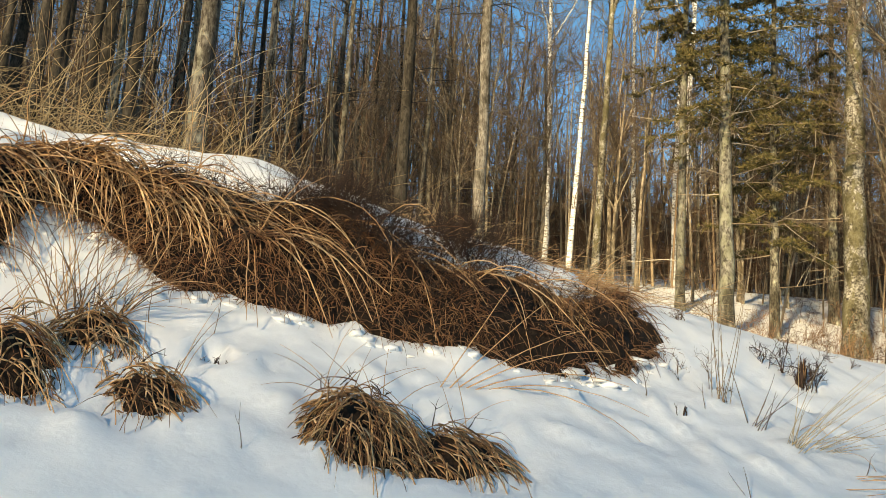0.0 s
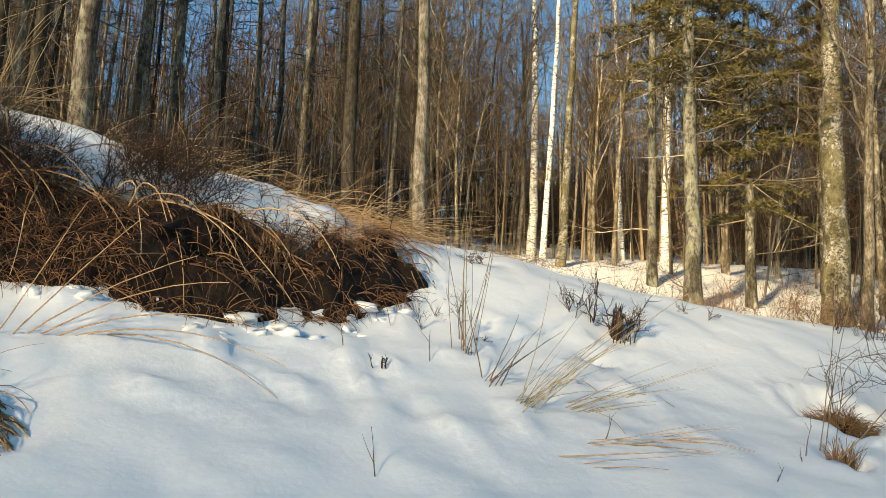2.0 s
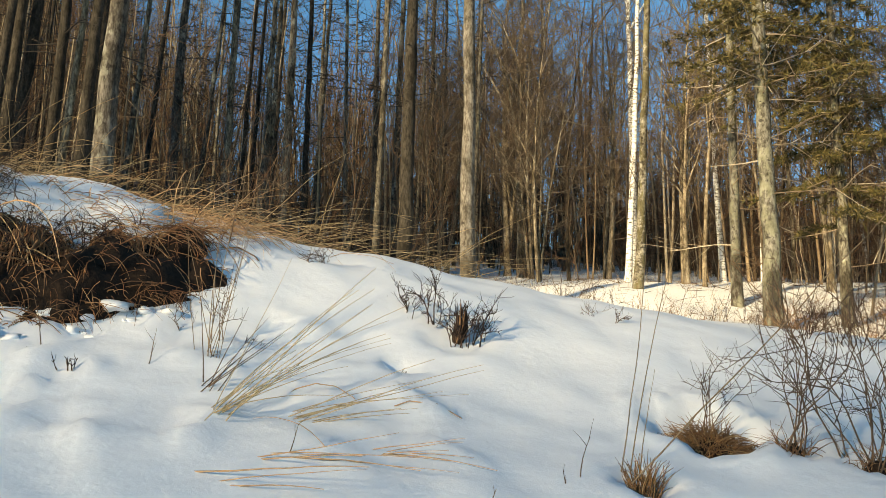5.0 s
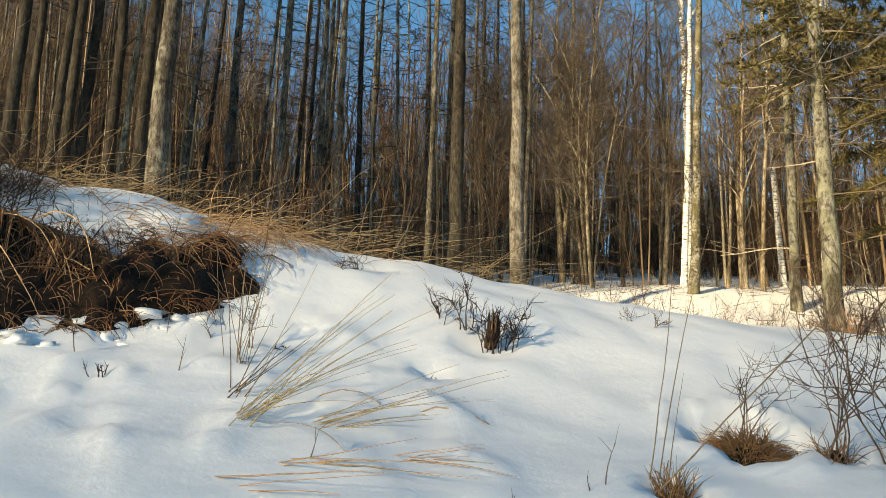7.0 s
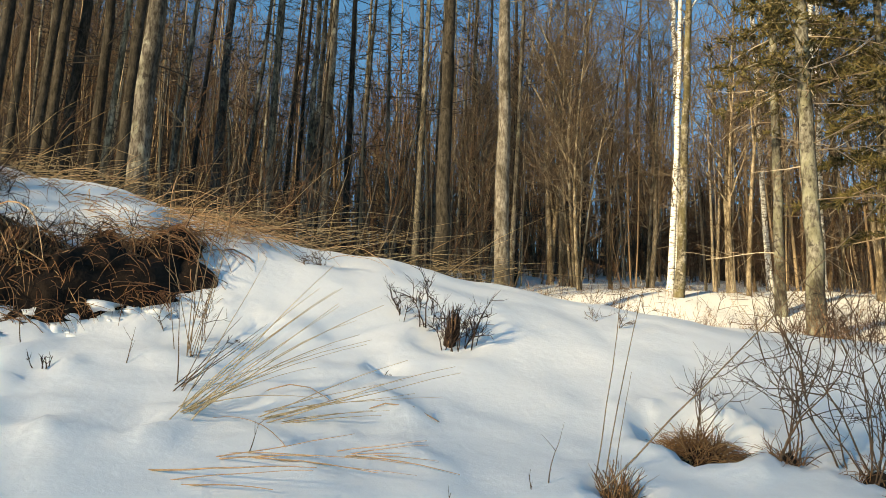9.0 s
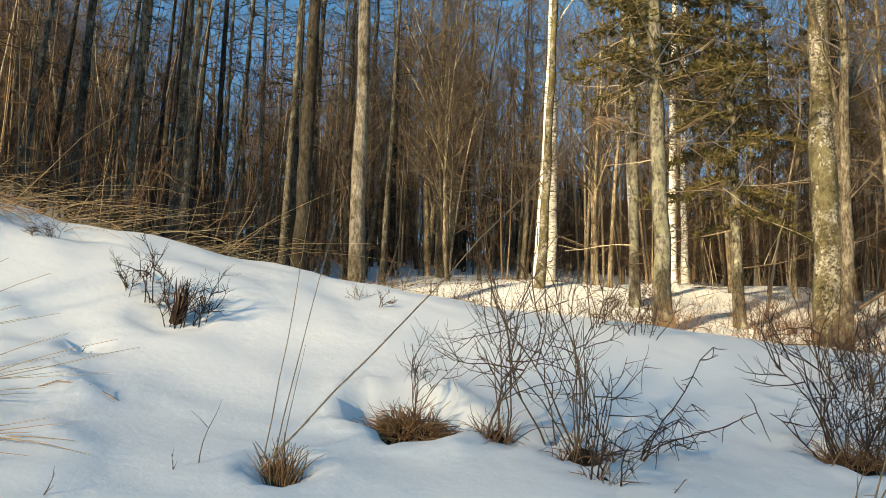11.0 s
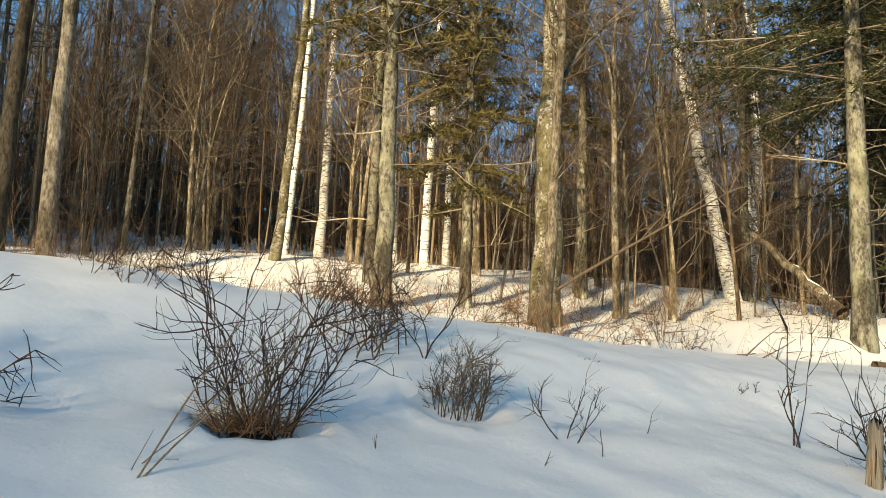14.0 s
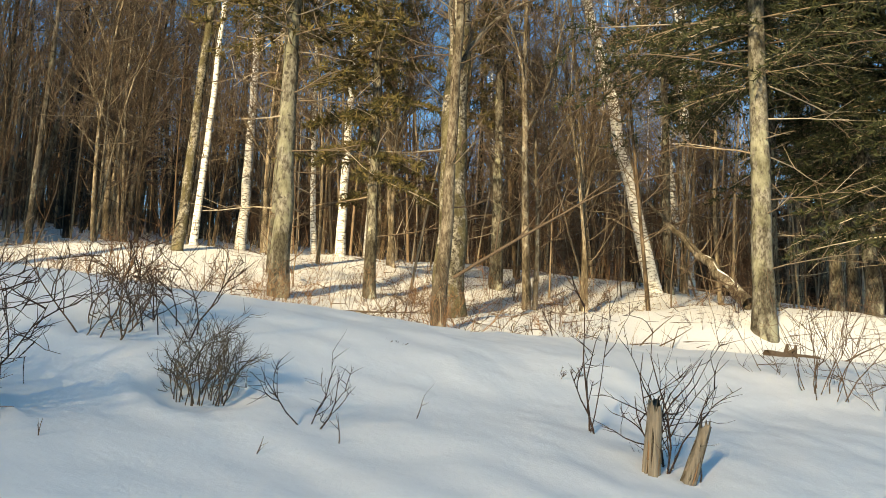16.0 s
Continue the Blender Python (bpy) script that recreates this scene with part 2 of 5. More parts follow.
def blade(g, rng, p, d, length, r, droop, segs=4, sides=3, wig=0.11):
    """One dry grass straw that arches over by its own weight."""
    pts, d = [p], d.normalized()
    for i in range(segs):
        d = (d + Vector((0, 0, -droop / segs)) + rand_dir(rng) * wig).normalized()
        pts.append(pts[-1] + d * (length / segs))
    g.tube(pts, taper(r, r * 0.3, len(pts)), sides)


# ---- the ground: road, shoulder, bank, forest floor and far hill ----
AX, AY = 0.885, 0.466


def to_world(s, n):
    return s * AX - n * AY, s * AY + n * AX


def to_road(x, y):
    return x * AX + y * AY, -x * AY + y * AX


KNOT_N = np.array([-900, -300, -60, -25, -8, -2.5, 1.2, 2.4, 3.2, 3.8, 4.4, 5.2, 5.8, 6.4, 7.2, 8.4, 10.0, 12.7, 15.0, 18.0, 20.4, 22.5, 30, 40, 60, 90, 140, 200, 900])
KNOT_Z = np.array([10, 10, 6.0, 3.0, 0.3, 0.0, 0.0, 0.16, 0.42, 0.58, 0.72, 1.08, 1.42, 1.65, 1.77, 1.82, 1.78, 1.95, 2.22, 3.08, 4.02, 4.38, 5.3, 7.2, 10.8, 16.0, 26.5, 36.0, 36.0])
RISE_N = np.array([3.5, 4.6, 5.3, 6.1, 7.3, 9.0])
RISE_W = np.array([0.0, 0.25, 0.32, 0.72, 1.0, 1.0])


def soft_step(x, a, b):
    t = np.clip((x - a) / (b - a), 0, 1)
    return t * t * (3 - 2 * t)


def profile(n):
    w = 0.10 + 0.035 * np.abs(n - 4)
    return sum(k * np.interp(n + o * w, KNOT_N, KNOT_Z) for o, k in ((-1.5, 0.15), (-0.5, 0.35), (0.5, 0.35), (1.5, 0.15)))


def ground_z(x, y):
    """Height of the ground, without its small lumps."""
    x, y = np.asarray(x, float), np.asarray(y, float)
    s, n = to_road(x, y)
    rise = 1.5 * soft_step(-s, -9.2, 1.5)
    z = profile(n) + rise * np.interp(n, RISE_N, RISE_W)
    z = z - 0.26 * soft_step(-s, -2.2, 0.3) * soft_step(n, 5.6, 6.6) * (1 - soft_step(n, 9.0, 12.0))
    z = z - 0.008 * np.clip(s - 6, -12, 20) * (1 - soft_step(n, 3.0, 9.0))
    z = z - 0.056 * np.clip(s - 8, 0, 7) * soft_step(n, 5.0, 6.5) * (1 - soft_step(n, 9.5, 14.0))
    z = z - 0.62 * soft_step(n, 14.5, 20.5) * soft_step(-s, -17.0, -11.0)
    z = z + 0.26 * np.clip(n - 38, 0, 90) * soft_step(-s, -14, 25)
    z = z + 0.13 * np.clip(s - 18.5, 0, 9) * soft_step(n, 9.3, 11.5) * (1 - 0.6 * soft_step(n, 12, 18))
    return z


# hollows melted round the plants and lumps of broken snow: place, radius, depth
WELLS = [(-0.3, 4.60, 0.36, 0.04), (0.15, 4.66, 0.30, 0.04), (-1.7, 4.22, 0.40, 0.03), (4.66, 7.56, 0.26, 0.17), (4.33, 6.63, 0.13, 0.08), (5.52, 7.55, 0.17, 0.06), (5.10, 7.55, 0.13, 0.06),
         (6.98, 8.32, 0.24, 0.11), (7.97, 9.20, 0.24, 0.05), (3.17, 7.85, 0.18, 0.05), (2.98, 7.31, 0.07, 0.06), (3.10, 7.36, 0.05, 0.05), (2.18, 6.97, 0.06, 0.06), (1.63, 6.17, 0.10, 0.06), (-1.25, 4.71, 0.08, 0.08), (-0.95, 4.8, 0.05, 0.05)]


def foot_n(s):
    """Where the earth face of the bank meets the snow."""
    return float(np.interp(s, [-5, -0.02, 0.22, 0.5, 0.9, 1.4, 2.6, 3.5, 4.2, 4.8, 5.4], [5.3, 5.3, 5.70, 5.58, 5.38, 5.32, 5.10, 4.93, 5.1, 5.4, 5.7])) + 0.10 * noise.noise(Vector((s * 1.7, 3.1, 0))) + 0.06 * noise.noise(Vector((s * 5.0, 1.3, 0)))


def lump_z(x, y, wells=True):
    p = Vector((x, y, 0))
    s, n = to_road(x, y)
    near = 1.0 if n < 12 else max(0.25, 1 - (n - 12) / 20)
    z = 0.045 * near * noise.noise(p * 0.9) + 0.022 * near * noise.noise(p * 2.7) + 0.009 * near * noise.noise(p * 7.0)
    foot = math.exp(-((n - 4.6) / 0.9) ** 2) * (1.6 if s < 6.2 else 0.35)
    z += foot * 0.045 * max(0, noise.noise(p * 4.3) - 0.1) * 1.6 + foot * 0.045 * max(0, noise.noise(p * 9.5) - 0.15) - foot * 0.05 * max(0, noise.noise(p * 3.1 + Vector((9, 0, 0))) - 0.35)
    if 6.0 < n < 9.5 and s < 8:
        z += 0.09 * noise.noise(p * 1.5) * min(1, (n - 6.0) * 2, (9.5 - n) * 2, (8 - s) * 0.5)
    if -5 < s < 4.6 and 5.4 < n < 8:
        # the snow lies thick and rounded along the turf edge
        e = n - foot_n(s) - 0.82 - 0.12 * noise.noise(Vector((s * 2.1, 4.0, 0)))
        if e > 0:
            z += 0.11 * (1 - math.exp(-e * 14)) * math.exp(-(e / 0.7) ** 2) * (1 + 0.5 * noise.noise(p * 3.0))
    if n > 9:
        z += 0.16 * noise.noise(p * 0.45) * min(1, (n - 9) / 4)
    if wells:
        for wx, wy, r, d in WELLS:
            q = ((x - wx) ** 2 + (y - wy) ** 2) / (r * r)
            if q < 9:
                e = math.sqrt(q) + 0.35 * noise.noise(p * 5.0)
                z += d * (0.35 * math.exp(-((e - 1.45) / 0.3) ** 2) * (0.5 + 0.9 * noise.noise(p * 7)) - 1.0 / (1 + math.exp((e - 1.0) * 9)))
    return z


def graded(fine_a, fine_b, step, far_a, far_b, grow=1.12):
    mid = list(np.arange(fine_a, fine_b, step))
    out, d, p = [], step, fine_b
    while p < far_b:
        out.append(p)
        d *= grow
        p += d
    out.append(far_b)
    low, d, p = [], step, fine_a
    while p > far_a:
        d *= grow
        p -= d
        low.append(max(p, far_a))
    return np.array(low[::-1] + mid + out)


def build_ground():
    ss = graded(-4.5, 15.5, 0.075, -900, 900)
    nn = graded(2.0, 9.0, 0.065, -900, 900)
    S, N = np.meshgrid(ss, nn, indexing="ij")
    X, Y = to_world(S, N)
    Z = ground_z(X, Y)
    vs = []
    for i in range(len(ss)):
        for j in range(len(nn)):
            x, y = X[i, j], Y[i, j]
            dz = lump_z(x, y) if (-8 < ss[i] < 60 and 1 < nn[j] < 60) else 0.0
            vs.append((x, y, Z[i, j] + dz))
    w = len(nn)
    fs = [(i * w + j, (i + 1) * w + j, (i + 1) * w + j + 1, i * w + j + 1) for i in range(len(ss) - 1) for j in range(w - 1)]
    me = bpy.data.meshes.new("ground")
    me.from_pydata(vs, [], fs)
    me.materials.append(SNOW)
    me.polygons.foreach_set("use_smooth", [True] * len(fs))
    return tagged(new("ground", me), "snow-covered roadside slope and forest floor", "snow ground", kind="structure")


build_ground()


def floor_at(x, y, sink=0.0, wells=True):
    return Vector((x, y, float(ground_z(x, y)) + lump_z(x, y, wells) - sink))


# ---- trees ----
def trunk_line(rng, height, lean=(0, 0), sway=0.06, segs=12):
    pts = []
    ph = [rng.uniform(0, 6.28) for _ in range(2)]
    for i in range(segs + 1):
        t = i / segs
        z = -0.3 + t * (height + 0.3)
        pts.append(Vector((lean[0] * z + sway * height * 0.1 * (math.sin(3 * t + ph[0]) - math.sin(ph[0])), lean[1] * z + sway * height * 0.1 * (math.sin(4 * t + ph[1]) - math.sin(ph[1])), z)))
    return pts


def refine(pts, k=3):
    out = []
    for a, b in zip(pts, pts[1:]):
        for i in range(k):
            out.append(a.lerp(b, i / k))
    return out + [pts[-1]]


def trunk_geo(g, pts, r, top=0.25, sides=9, flare=0.35):
    """A tapered trunk with root flare, swellings and slight kinks."""
    fine = refine(pts, 3)
    n = len(fine)
    radii = []
    for i in range(n):
        t = i / (n - 1)
        lump = 1 + 0.10 * noise.noise(Vector((7.3 * r * 100, fine[i].z * 1.4, 2.0)))
        radii.append(r * (1 - (1 - top) * t ** 1.1) * (1 + flare * math.exp(-t * 22)) * lump)
    kink = [p + Vector((noise.noise(Vector((p.z * 0.8, r * 700, 1))), noise.noise(Vector((p.z * 0.8, r * 700, 9))), 0)) * (0.35 * r) for p in fine]
    g.tube(kink, radii, sides, True)
    return radii


def at_height(pts, z):
    for a, b in zip(pts, pts[1:]):
        if b.z >= z:
            return a.lerp(b, (z - a.z) / (b.z - a.z))
    return pts[-1].copy()


def larch_tree(seed, r, height, first=3.5, lean=(0, 0), at=(0, 0, 0), label="tall grey larch with thin dead side branches", dense=4.6, bark_mat=None):
    rng = random.Random(seed)
    ob = thing("larch_tree", at, label, "larch tree", "larches of the forest")
    g = Geo()
    pts = trunk_line(rng, height, lean, 0.05, 14)
    trunk_geo(g, pts, r, 0.22, 10, 0.3)
    part("trunk", g, bark_mat or LARCH, ob)
    b = Geo()
    z = first
    while z < height - 0.3:
        t = (z - first) / (height - first)
        length = rng.uniform(0.5, 1.5) * (1.35 if t > 0.35 else 0.8) * (1 - 0.45 * t)
        d = rand_dir(rng, True) + Vector((0, 0, rng.uniform(-0.15, 0.25)))
        p = at_height(pts, z)
        spray(b, rng, p, d, length, 0.016 + 0.008 * rng.random(), 1, 3 if t < 0.3 else 5, 0.12, -0.1, 3, 0.6)
        z += rng.expovariate(dense if t > 0.25 else dense * 0.6)
    part("crown", b, DARKTWIG, ob, "thin dark side branches")
    return ob


def bare_tree(seed, r, height, fork=0.45, limbs=4, lean=(0, 0), at=(0, 0, 0), material=None, name="bare_tree", label="bare pale-barked deciduous tree with forking limbs", category="bare tree", twigs=None, depth=3, kids=4, sway=0.12, low=3, group="bare trees of the forest", stems=1, top=0.85):
    rng = random.Random(seed)
    ob = thing(name, at, label, category, group)
    g, b = Geo(), Geo()
    for k in range(stems):
        ln = (lean[0] + (rng.gauss(0, 0.05) if k else 0), lean[1] + (rng.gauss(0, 0.05) if k else 0))
        hh = height * (1 if k == 0 else rng.uniform(0.6, 0.9))
        rr0 = r * (1 if k == 0 else rng.uniform(0.5, 0.9))
        pts = trunk_line(rng, hh, ln, sway, 14)
        off = rand_dir(rng, True) * (0.0 if k == 0 else r * 1.6)
        pts = [p + off for p in pts]
        trunk_geo(g, pts, rr0, 0.18, 9, 0.35)
        for _ in range(limbs):
            z = hh * rng.uniform(fork, top)
            p = at_height(pts, z)
            d = rand_dir(rng, True) * rng.uniform(0.35, 0.8) + Vector((0, 0, 1))
            rr = rr0 * (1 - 0.8 * z / hh) * 0.62
            lp = way(rng, p, d, hh * rng.uniform(0.22, 0.38), 6, 0.16, 0.2)
            g.tube(lp, taper(rr, rr * 0.25, len(lp)), 6)
            for q in lp[1:]:
                for _ in range(2):
                    spray(b, rng, q, (rand_dir(rng) + Vector((0, 0, 0.7))), rng.uniform(0.9, 2.2), max(0.014, rr * 0.32), depth - 1, kids, 0.18, 0.25, 3)
        for _ in range(low + int(hh * 0.9)):
            z = hh * rng.uniform(0.14, 0.98)
            p = at_height(pts, z)
            spray(b, rng, p, rand_dir(rng, True) + Vector((0, 0, rng.uniform(0.0, 0.9))), rng.uniform(0.6, 2.0), 0.018, 2 if depth > 2 else 1, kids, 0.19, 0.2, 3)
    part("trunk", g, material or PALE, ob)
    part("crown", b, twigs or BRANCH, ob, "fine bare brown branches")
    return ob


def bough(g, nd, rng, p, d, length):
    """A drooping conifer bough: wood in g, needles in nd."""
    pts = way(rng, p, d, length, 6, 0.07, -0.25)
    g.tube(pts, taper(0.02, 0.006, len(pts)), 4)
    axis = Vector((d.x, d.y, 0)).normalized()
    side = Vector((-axis.y, axis.x, 0))
    for i in range(1, 7):
        for k in range(3):
            q = pts[i - 1].lerp(pts[i], rng.random())
            sgn = rng.choice((-1, 1))
            dd = (axis * rng.uniform(0.4, 0.9) + side * sgn * rng.uniform(0.5, 1.0) + Vector((0, 0, rng.uniform(-0.35, 0.1)))).normalized()
            ln = length * rng.uniform(0.16, 0.36) * (1.15 - 0.1 * i)
            tp = way(rng, q, dd, ln, 3, 0.1, -0.15)
            g.tube(tp, taper(0.006, 0.002, len(tp)), 3)
            for j in range(22):
                t = rng.random() * 3
                a = min(int(t), 2)
                c = tp[a].lerp(tp[a + 1], t - a)
                nrm = (rand_dir(rng) + dd * 0.8 + Vector((0, 0, 0.15))).normalized()
                e = nrm * rng.uniform(0.10, 0.20)
                wv = nrm.cross(rand_dir(rng)).normalized() * rng.uniform(0.012, 0.024)
                nd.tri(c - wv, c + wv, c + e)


def fir_tree(seed, r, height, first, low_dead=14, lean=(0, 0), at=(0, 0, 0), reach=2.4, label="tall fir with lichened trunk and drooping green boughs", step=0.16, material=None, needles=None):
    rng = random.Random(seed)
    ob = thing("fir_tree", at, label, "fir tree", "firs of the forest")
    g, w, nd = Geo(), Geo(), Geo()
    pts = trunk_line(rng, height, lean, 0.04, 14)
    trunk_geo(g, pts, r, 0.15, 10, 0.35)
    for _ in range(low_dead):
        p = at_height(pts, rng.uniform(1.2, first + 1))
        spray(w, rng, p, rand_dir(rng, True) + Vector((0, 0, rng.uniform(-0.2, 0.3))), rng.uniform(0.6, 2.0), 0.02, 1, 5, 0.14, -0.05, 3, 0.6)
    z = first
    while z < height:
        t = (z - first) / (height - first)
        d = rand_dir(rng, True) + Vector((0, 0, rng.uniform(-0.25, 0.15)))
        bough(w, nd, rng, at_height(pts, z), d, reach * (1 - 0.75 * t) * rng.uniform(0.55, 1.1))
        z += step * rng.uniform(0.6, 1.4)
    part("trunk", g, material or FIR, ob)
    part("crown", w, SAPLING, ob, "thin dead grey branches")
    part("needles", nd, needles or NEEDLE, ob, "dark green needles" if needles else "olive-green needles", smooth=False)
    return ob


def on(x, y):
    return floor_at(x, y, 0.05)


# the trees that stand out, at their places
def birch(seed, x, y, r, height, label, lean=(0, 0), material=None, **more):
    return bare_tree(seed, r, height, lean=lean, at=on(x, y), material=material or BIRCH, name="birch_tree", label=label, category="birch tree", group="birches", **more)


larch_tree(11, 0.165, 23, 7.5, (0.006, 0.004), on(0.67, 20.6), "straight bare grey larch trunk beside the snow crest", bark_mat=GREYBARK)
larch_tree(12, 0.195, 22, 3.5, (0.03, 0.01), on(-4.76, 15.3), "thick flaky-barked larch above the snowy bank")
larch_tree(13, 0.13, 21, 5.0, (0.01, 0), on(-5.8, 25.4))
larch_tree(14, 0.12, 21, 5.0, (0.012, 0), on(-10.0, 29.6))
larch_tree(15, 0.13, 22, 5.5, (0.008, 0), on(-10.1, 33.3))
larch_tree(16, 0.15, 23, 5.5, (0.0, 0), on(-6.9, 37.6))
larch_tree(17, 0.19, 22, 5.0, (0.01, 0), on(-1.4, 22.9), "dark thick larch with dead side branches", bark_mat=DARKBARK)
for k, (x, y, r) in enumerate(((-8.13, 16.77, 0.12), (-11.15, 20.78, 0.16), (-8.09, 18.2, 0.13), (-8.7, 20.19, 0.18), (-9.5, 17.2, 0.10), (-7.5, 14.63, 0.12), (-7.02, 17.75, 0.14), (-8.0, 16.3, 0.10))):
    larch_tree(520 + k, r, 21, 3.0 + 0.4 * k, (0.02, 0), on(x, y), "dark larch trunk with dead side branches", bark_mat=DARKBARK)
# slim straight larches behind the crest: place, girth and lean
for k, (x, y, r, lx, ly) in enumerate(((-11.1, 28.2, 0.19, 0.0, 0.0), (-8.9, 27.8, 0.13, 0.014, 0.007), (-9.6, 32.0, 0.145, 0.02, 0.01), (-3.88, 28.21, 0.114, 0.0, 0.0), (-4.84, 33.5, 0.15, 0.01, 0.0),
                                       (-7.31, 17.52, 0.080, 0.028, 0.021), (-1.24, 30.38, 0.091, 0.02, 0.005), (-3.75, 32.5, 0.065, 0.012, 0.003))):
    larch_tree(540 + k, r, 20 + k % 3, 5.0 + 0.3 * k, (lx, ly), on(x, y), "slim straight larch with sunlit flaking bark", dense=3.6, bark_mat=(LARCH, TANBARK)[k % 2])
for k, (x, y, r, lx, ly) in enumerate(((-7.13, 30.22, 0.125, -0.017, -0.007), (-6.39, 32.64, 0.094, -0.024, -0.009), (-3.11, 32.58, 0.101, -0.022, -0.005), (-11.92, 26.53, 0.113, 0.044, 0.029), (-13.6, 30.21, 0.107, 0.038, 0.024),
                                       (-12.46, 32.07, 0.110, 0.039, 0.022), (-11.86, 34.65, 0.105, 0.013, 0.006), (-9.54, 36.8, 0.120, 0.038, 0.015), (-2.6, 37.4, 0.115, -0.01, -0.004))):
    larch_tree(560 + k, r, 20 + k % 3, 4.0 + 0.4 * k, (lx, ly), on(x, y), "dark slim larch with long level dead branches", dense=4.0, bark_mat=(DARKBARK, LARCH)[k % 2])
birch(21, 3.92, 36.5, 0.19, 17, "white-barked forked birch with bare twigs", (0.012, 0), fork=0.40, limbs=5)
birch(22, 3.88, 28.4, 0.10, 16, "slim white-barked birch with bare twigs", (0.02, 0), fork=0.6, limbs=3)
birch(23, 4.2, 25.2, 0.125, 17, "grey lichened birch with bare twigs", (0.012, 0), MOSSY, fork=0.5, limbs=4)
fir_tree(24, 0.13, 18, 7.0, 14, (0.0, 0), on(6.54, 24.4), 1.8, "slender fir with bare lower trunk and green top boughs", material=LICHEN)
fir_tree(25, 0.19, 19, 5.4, 20, (0.0, 0), on(6.99, 21.7), 2.6, "lichened fir trunk with dead branches below green boughs", 0.13, material=LICHEN)
birch(26, 7.84, 29.2, 0.13, 16, "white-barked birch with bare twigs", fork=0.55)
birch(27, 10.35, 22.0, 0.32, 17, "thick old birch with mossy flaking bark", (0.012, 0), MOSSY, fork=0.55, limbs=6, low=16)
bare_tree(28, 0.12, 13, 0.25, 6, (0.03, 0), on(9.95, 19.5), PALE, label="slim bare tree with spreading branches beside a thick birch", sway=0.1)
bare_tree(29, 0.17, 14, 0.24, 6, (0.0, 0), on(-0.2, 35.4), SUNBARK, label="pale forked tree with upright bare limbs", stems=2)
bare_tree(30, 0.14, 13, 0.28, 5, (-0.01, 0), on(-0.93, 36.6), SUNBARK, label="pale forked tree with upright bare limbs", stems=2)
birch(31, 17.5, 30.8, 0.23, 15, "white birch leaning far over among firs", (-0.34, -0.25), fork=0.5)
fir_tree(32, 0.21, 19, 5.0, 12, (-0.01, 0), on(16.3, 20.7), 4.2, "thick lichened fir trunk with dark green boughs", 0.07, needles=DARKNEEDLE, material=LICHEN)
fir_tree(47, 0.15, 15, 2.8, 8, (0, 0), on(20.0, 21.3), 3.0, "dark fir with drooping boughs at the wood's edge", 0.10, needles=DARKNEEDLE)
fir_tree(49, 0.15, 17, 5.6, 8, (0, 0), on(18.7, 25.4), 3.4, "dark fir with heavy drooping boughs", 0.08, needles=DARKNEEDLE)
fir_tree(51, 0.15, 16, 4.2, 8, (0, 0), on(21.6, 22.9), 3.4, "dark fir with heavy boughs at the wood's edge", 0.09, needles=DARKNEEDLE)
fir_tree(50, 0.16, 17, 5.5, 8, (0, 0), on(21.5, 26.5), 3.4, "dark fir with heavy drooping boughs", 0.09, needles=DARKNEEDLE)
birch(33, 21.3, 38.0, 0.27, 17, "white-barked birch with bare twigs", fork=0.5)
birch(36, 19.6, 34.0, 0.14, 16, "white-barked birch leaning slightly", (-0.05, 0), fork=0.5)
birch(37, 8.6, 33.0, 0.12, 16, "white-barked birch with bare twigs", fork=0.5)
birch(38, 6.9, 32.0, 0.10, 15, "slim white-barked birch with bare twigs", (-0.04, 0), fork=0.5)
fir_tree(34, 0.13, 15, 2.4, 10, (0, 0), on(8.75, 23.2), 2.7, "fir with olive drooping boughs between birches", 0.17)
fir_tree(39, 0.15, 16, 4.6, 10, (0, 0), on(12.0, 27.0), 2.4, "fir with dark drooping boughs behind a thick birch", 0.22)
fir_tree(35, 0.16, 17, 6.5, 8, (0, 0), on(18.2, 31.5), 3.0, "fir with dark drooping boughs behind a leaning birch", 0.13, needles=DARKNEEDLE)
fir_tree(45, 0.16, 16, 3.0, 8, (0, 0), on(20.6, 25.8), 3.2, "dark fir with drooping boughs at the wood's edge", 0.12, needles=DARKNEEDLE)
fir_tree(46, 0.16, 17, 3.4, 8, (0, 0), on(22.5, 29.0), 3.2, "dark fir with drooping boughs deep in the wood", 0.13, needles=DARKNEEDLE)
fir_tree(40, 0.18, 17, 3.2, 8, (0, 0), on(20.5, 24.0), 3.2, "dark fir with drooping boughs at the wood's edge", 0.14, needles=DARKNEEDLE)
bare_tree(41, 0.10, 11, 0.3, 5, (0.02, 0), on(12.3, 24.0), PALE, stems=2, sway=0.2)
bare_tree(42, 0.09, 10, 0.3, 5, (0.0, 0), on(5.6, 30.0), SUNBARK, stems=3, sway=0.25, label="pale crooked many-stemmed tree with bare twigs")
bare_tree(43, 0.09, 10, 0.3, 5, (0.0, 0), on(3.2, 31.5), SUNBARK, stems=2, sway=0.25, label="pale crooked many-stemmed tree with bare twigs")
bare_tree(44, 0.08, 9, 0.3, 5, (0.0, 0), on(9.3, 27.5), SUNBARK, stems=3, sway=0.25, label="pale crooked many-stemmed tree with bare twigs")

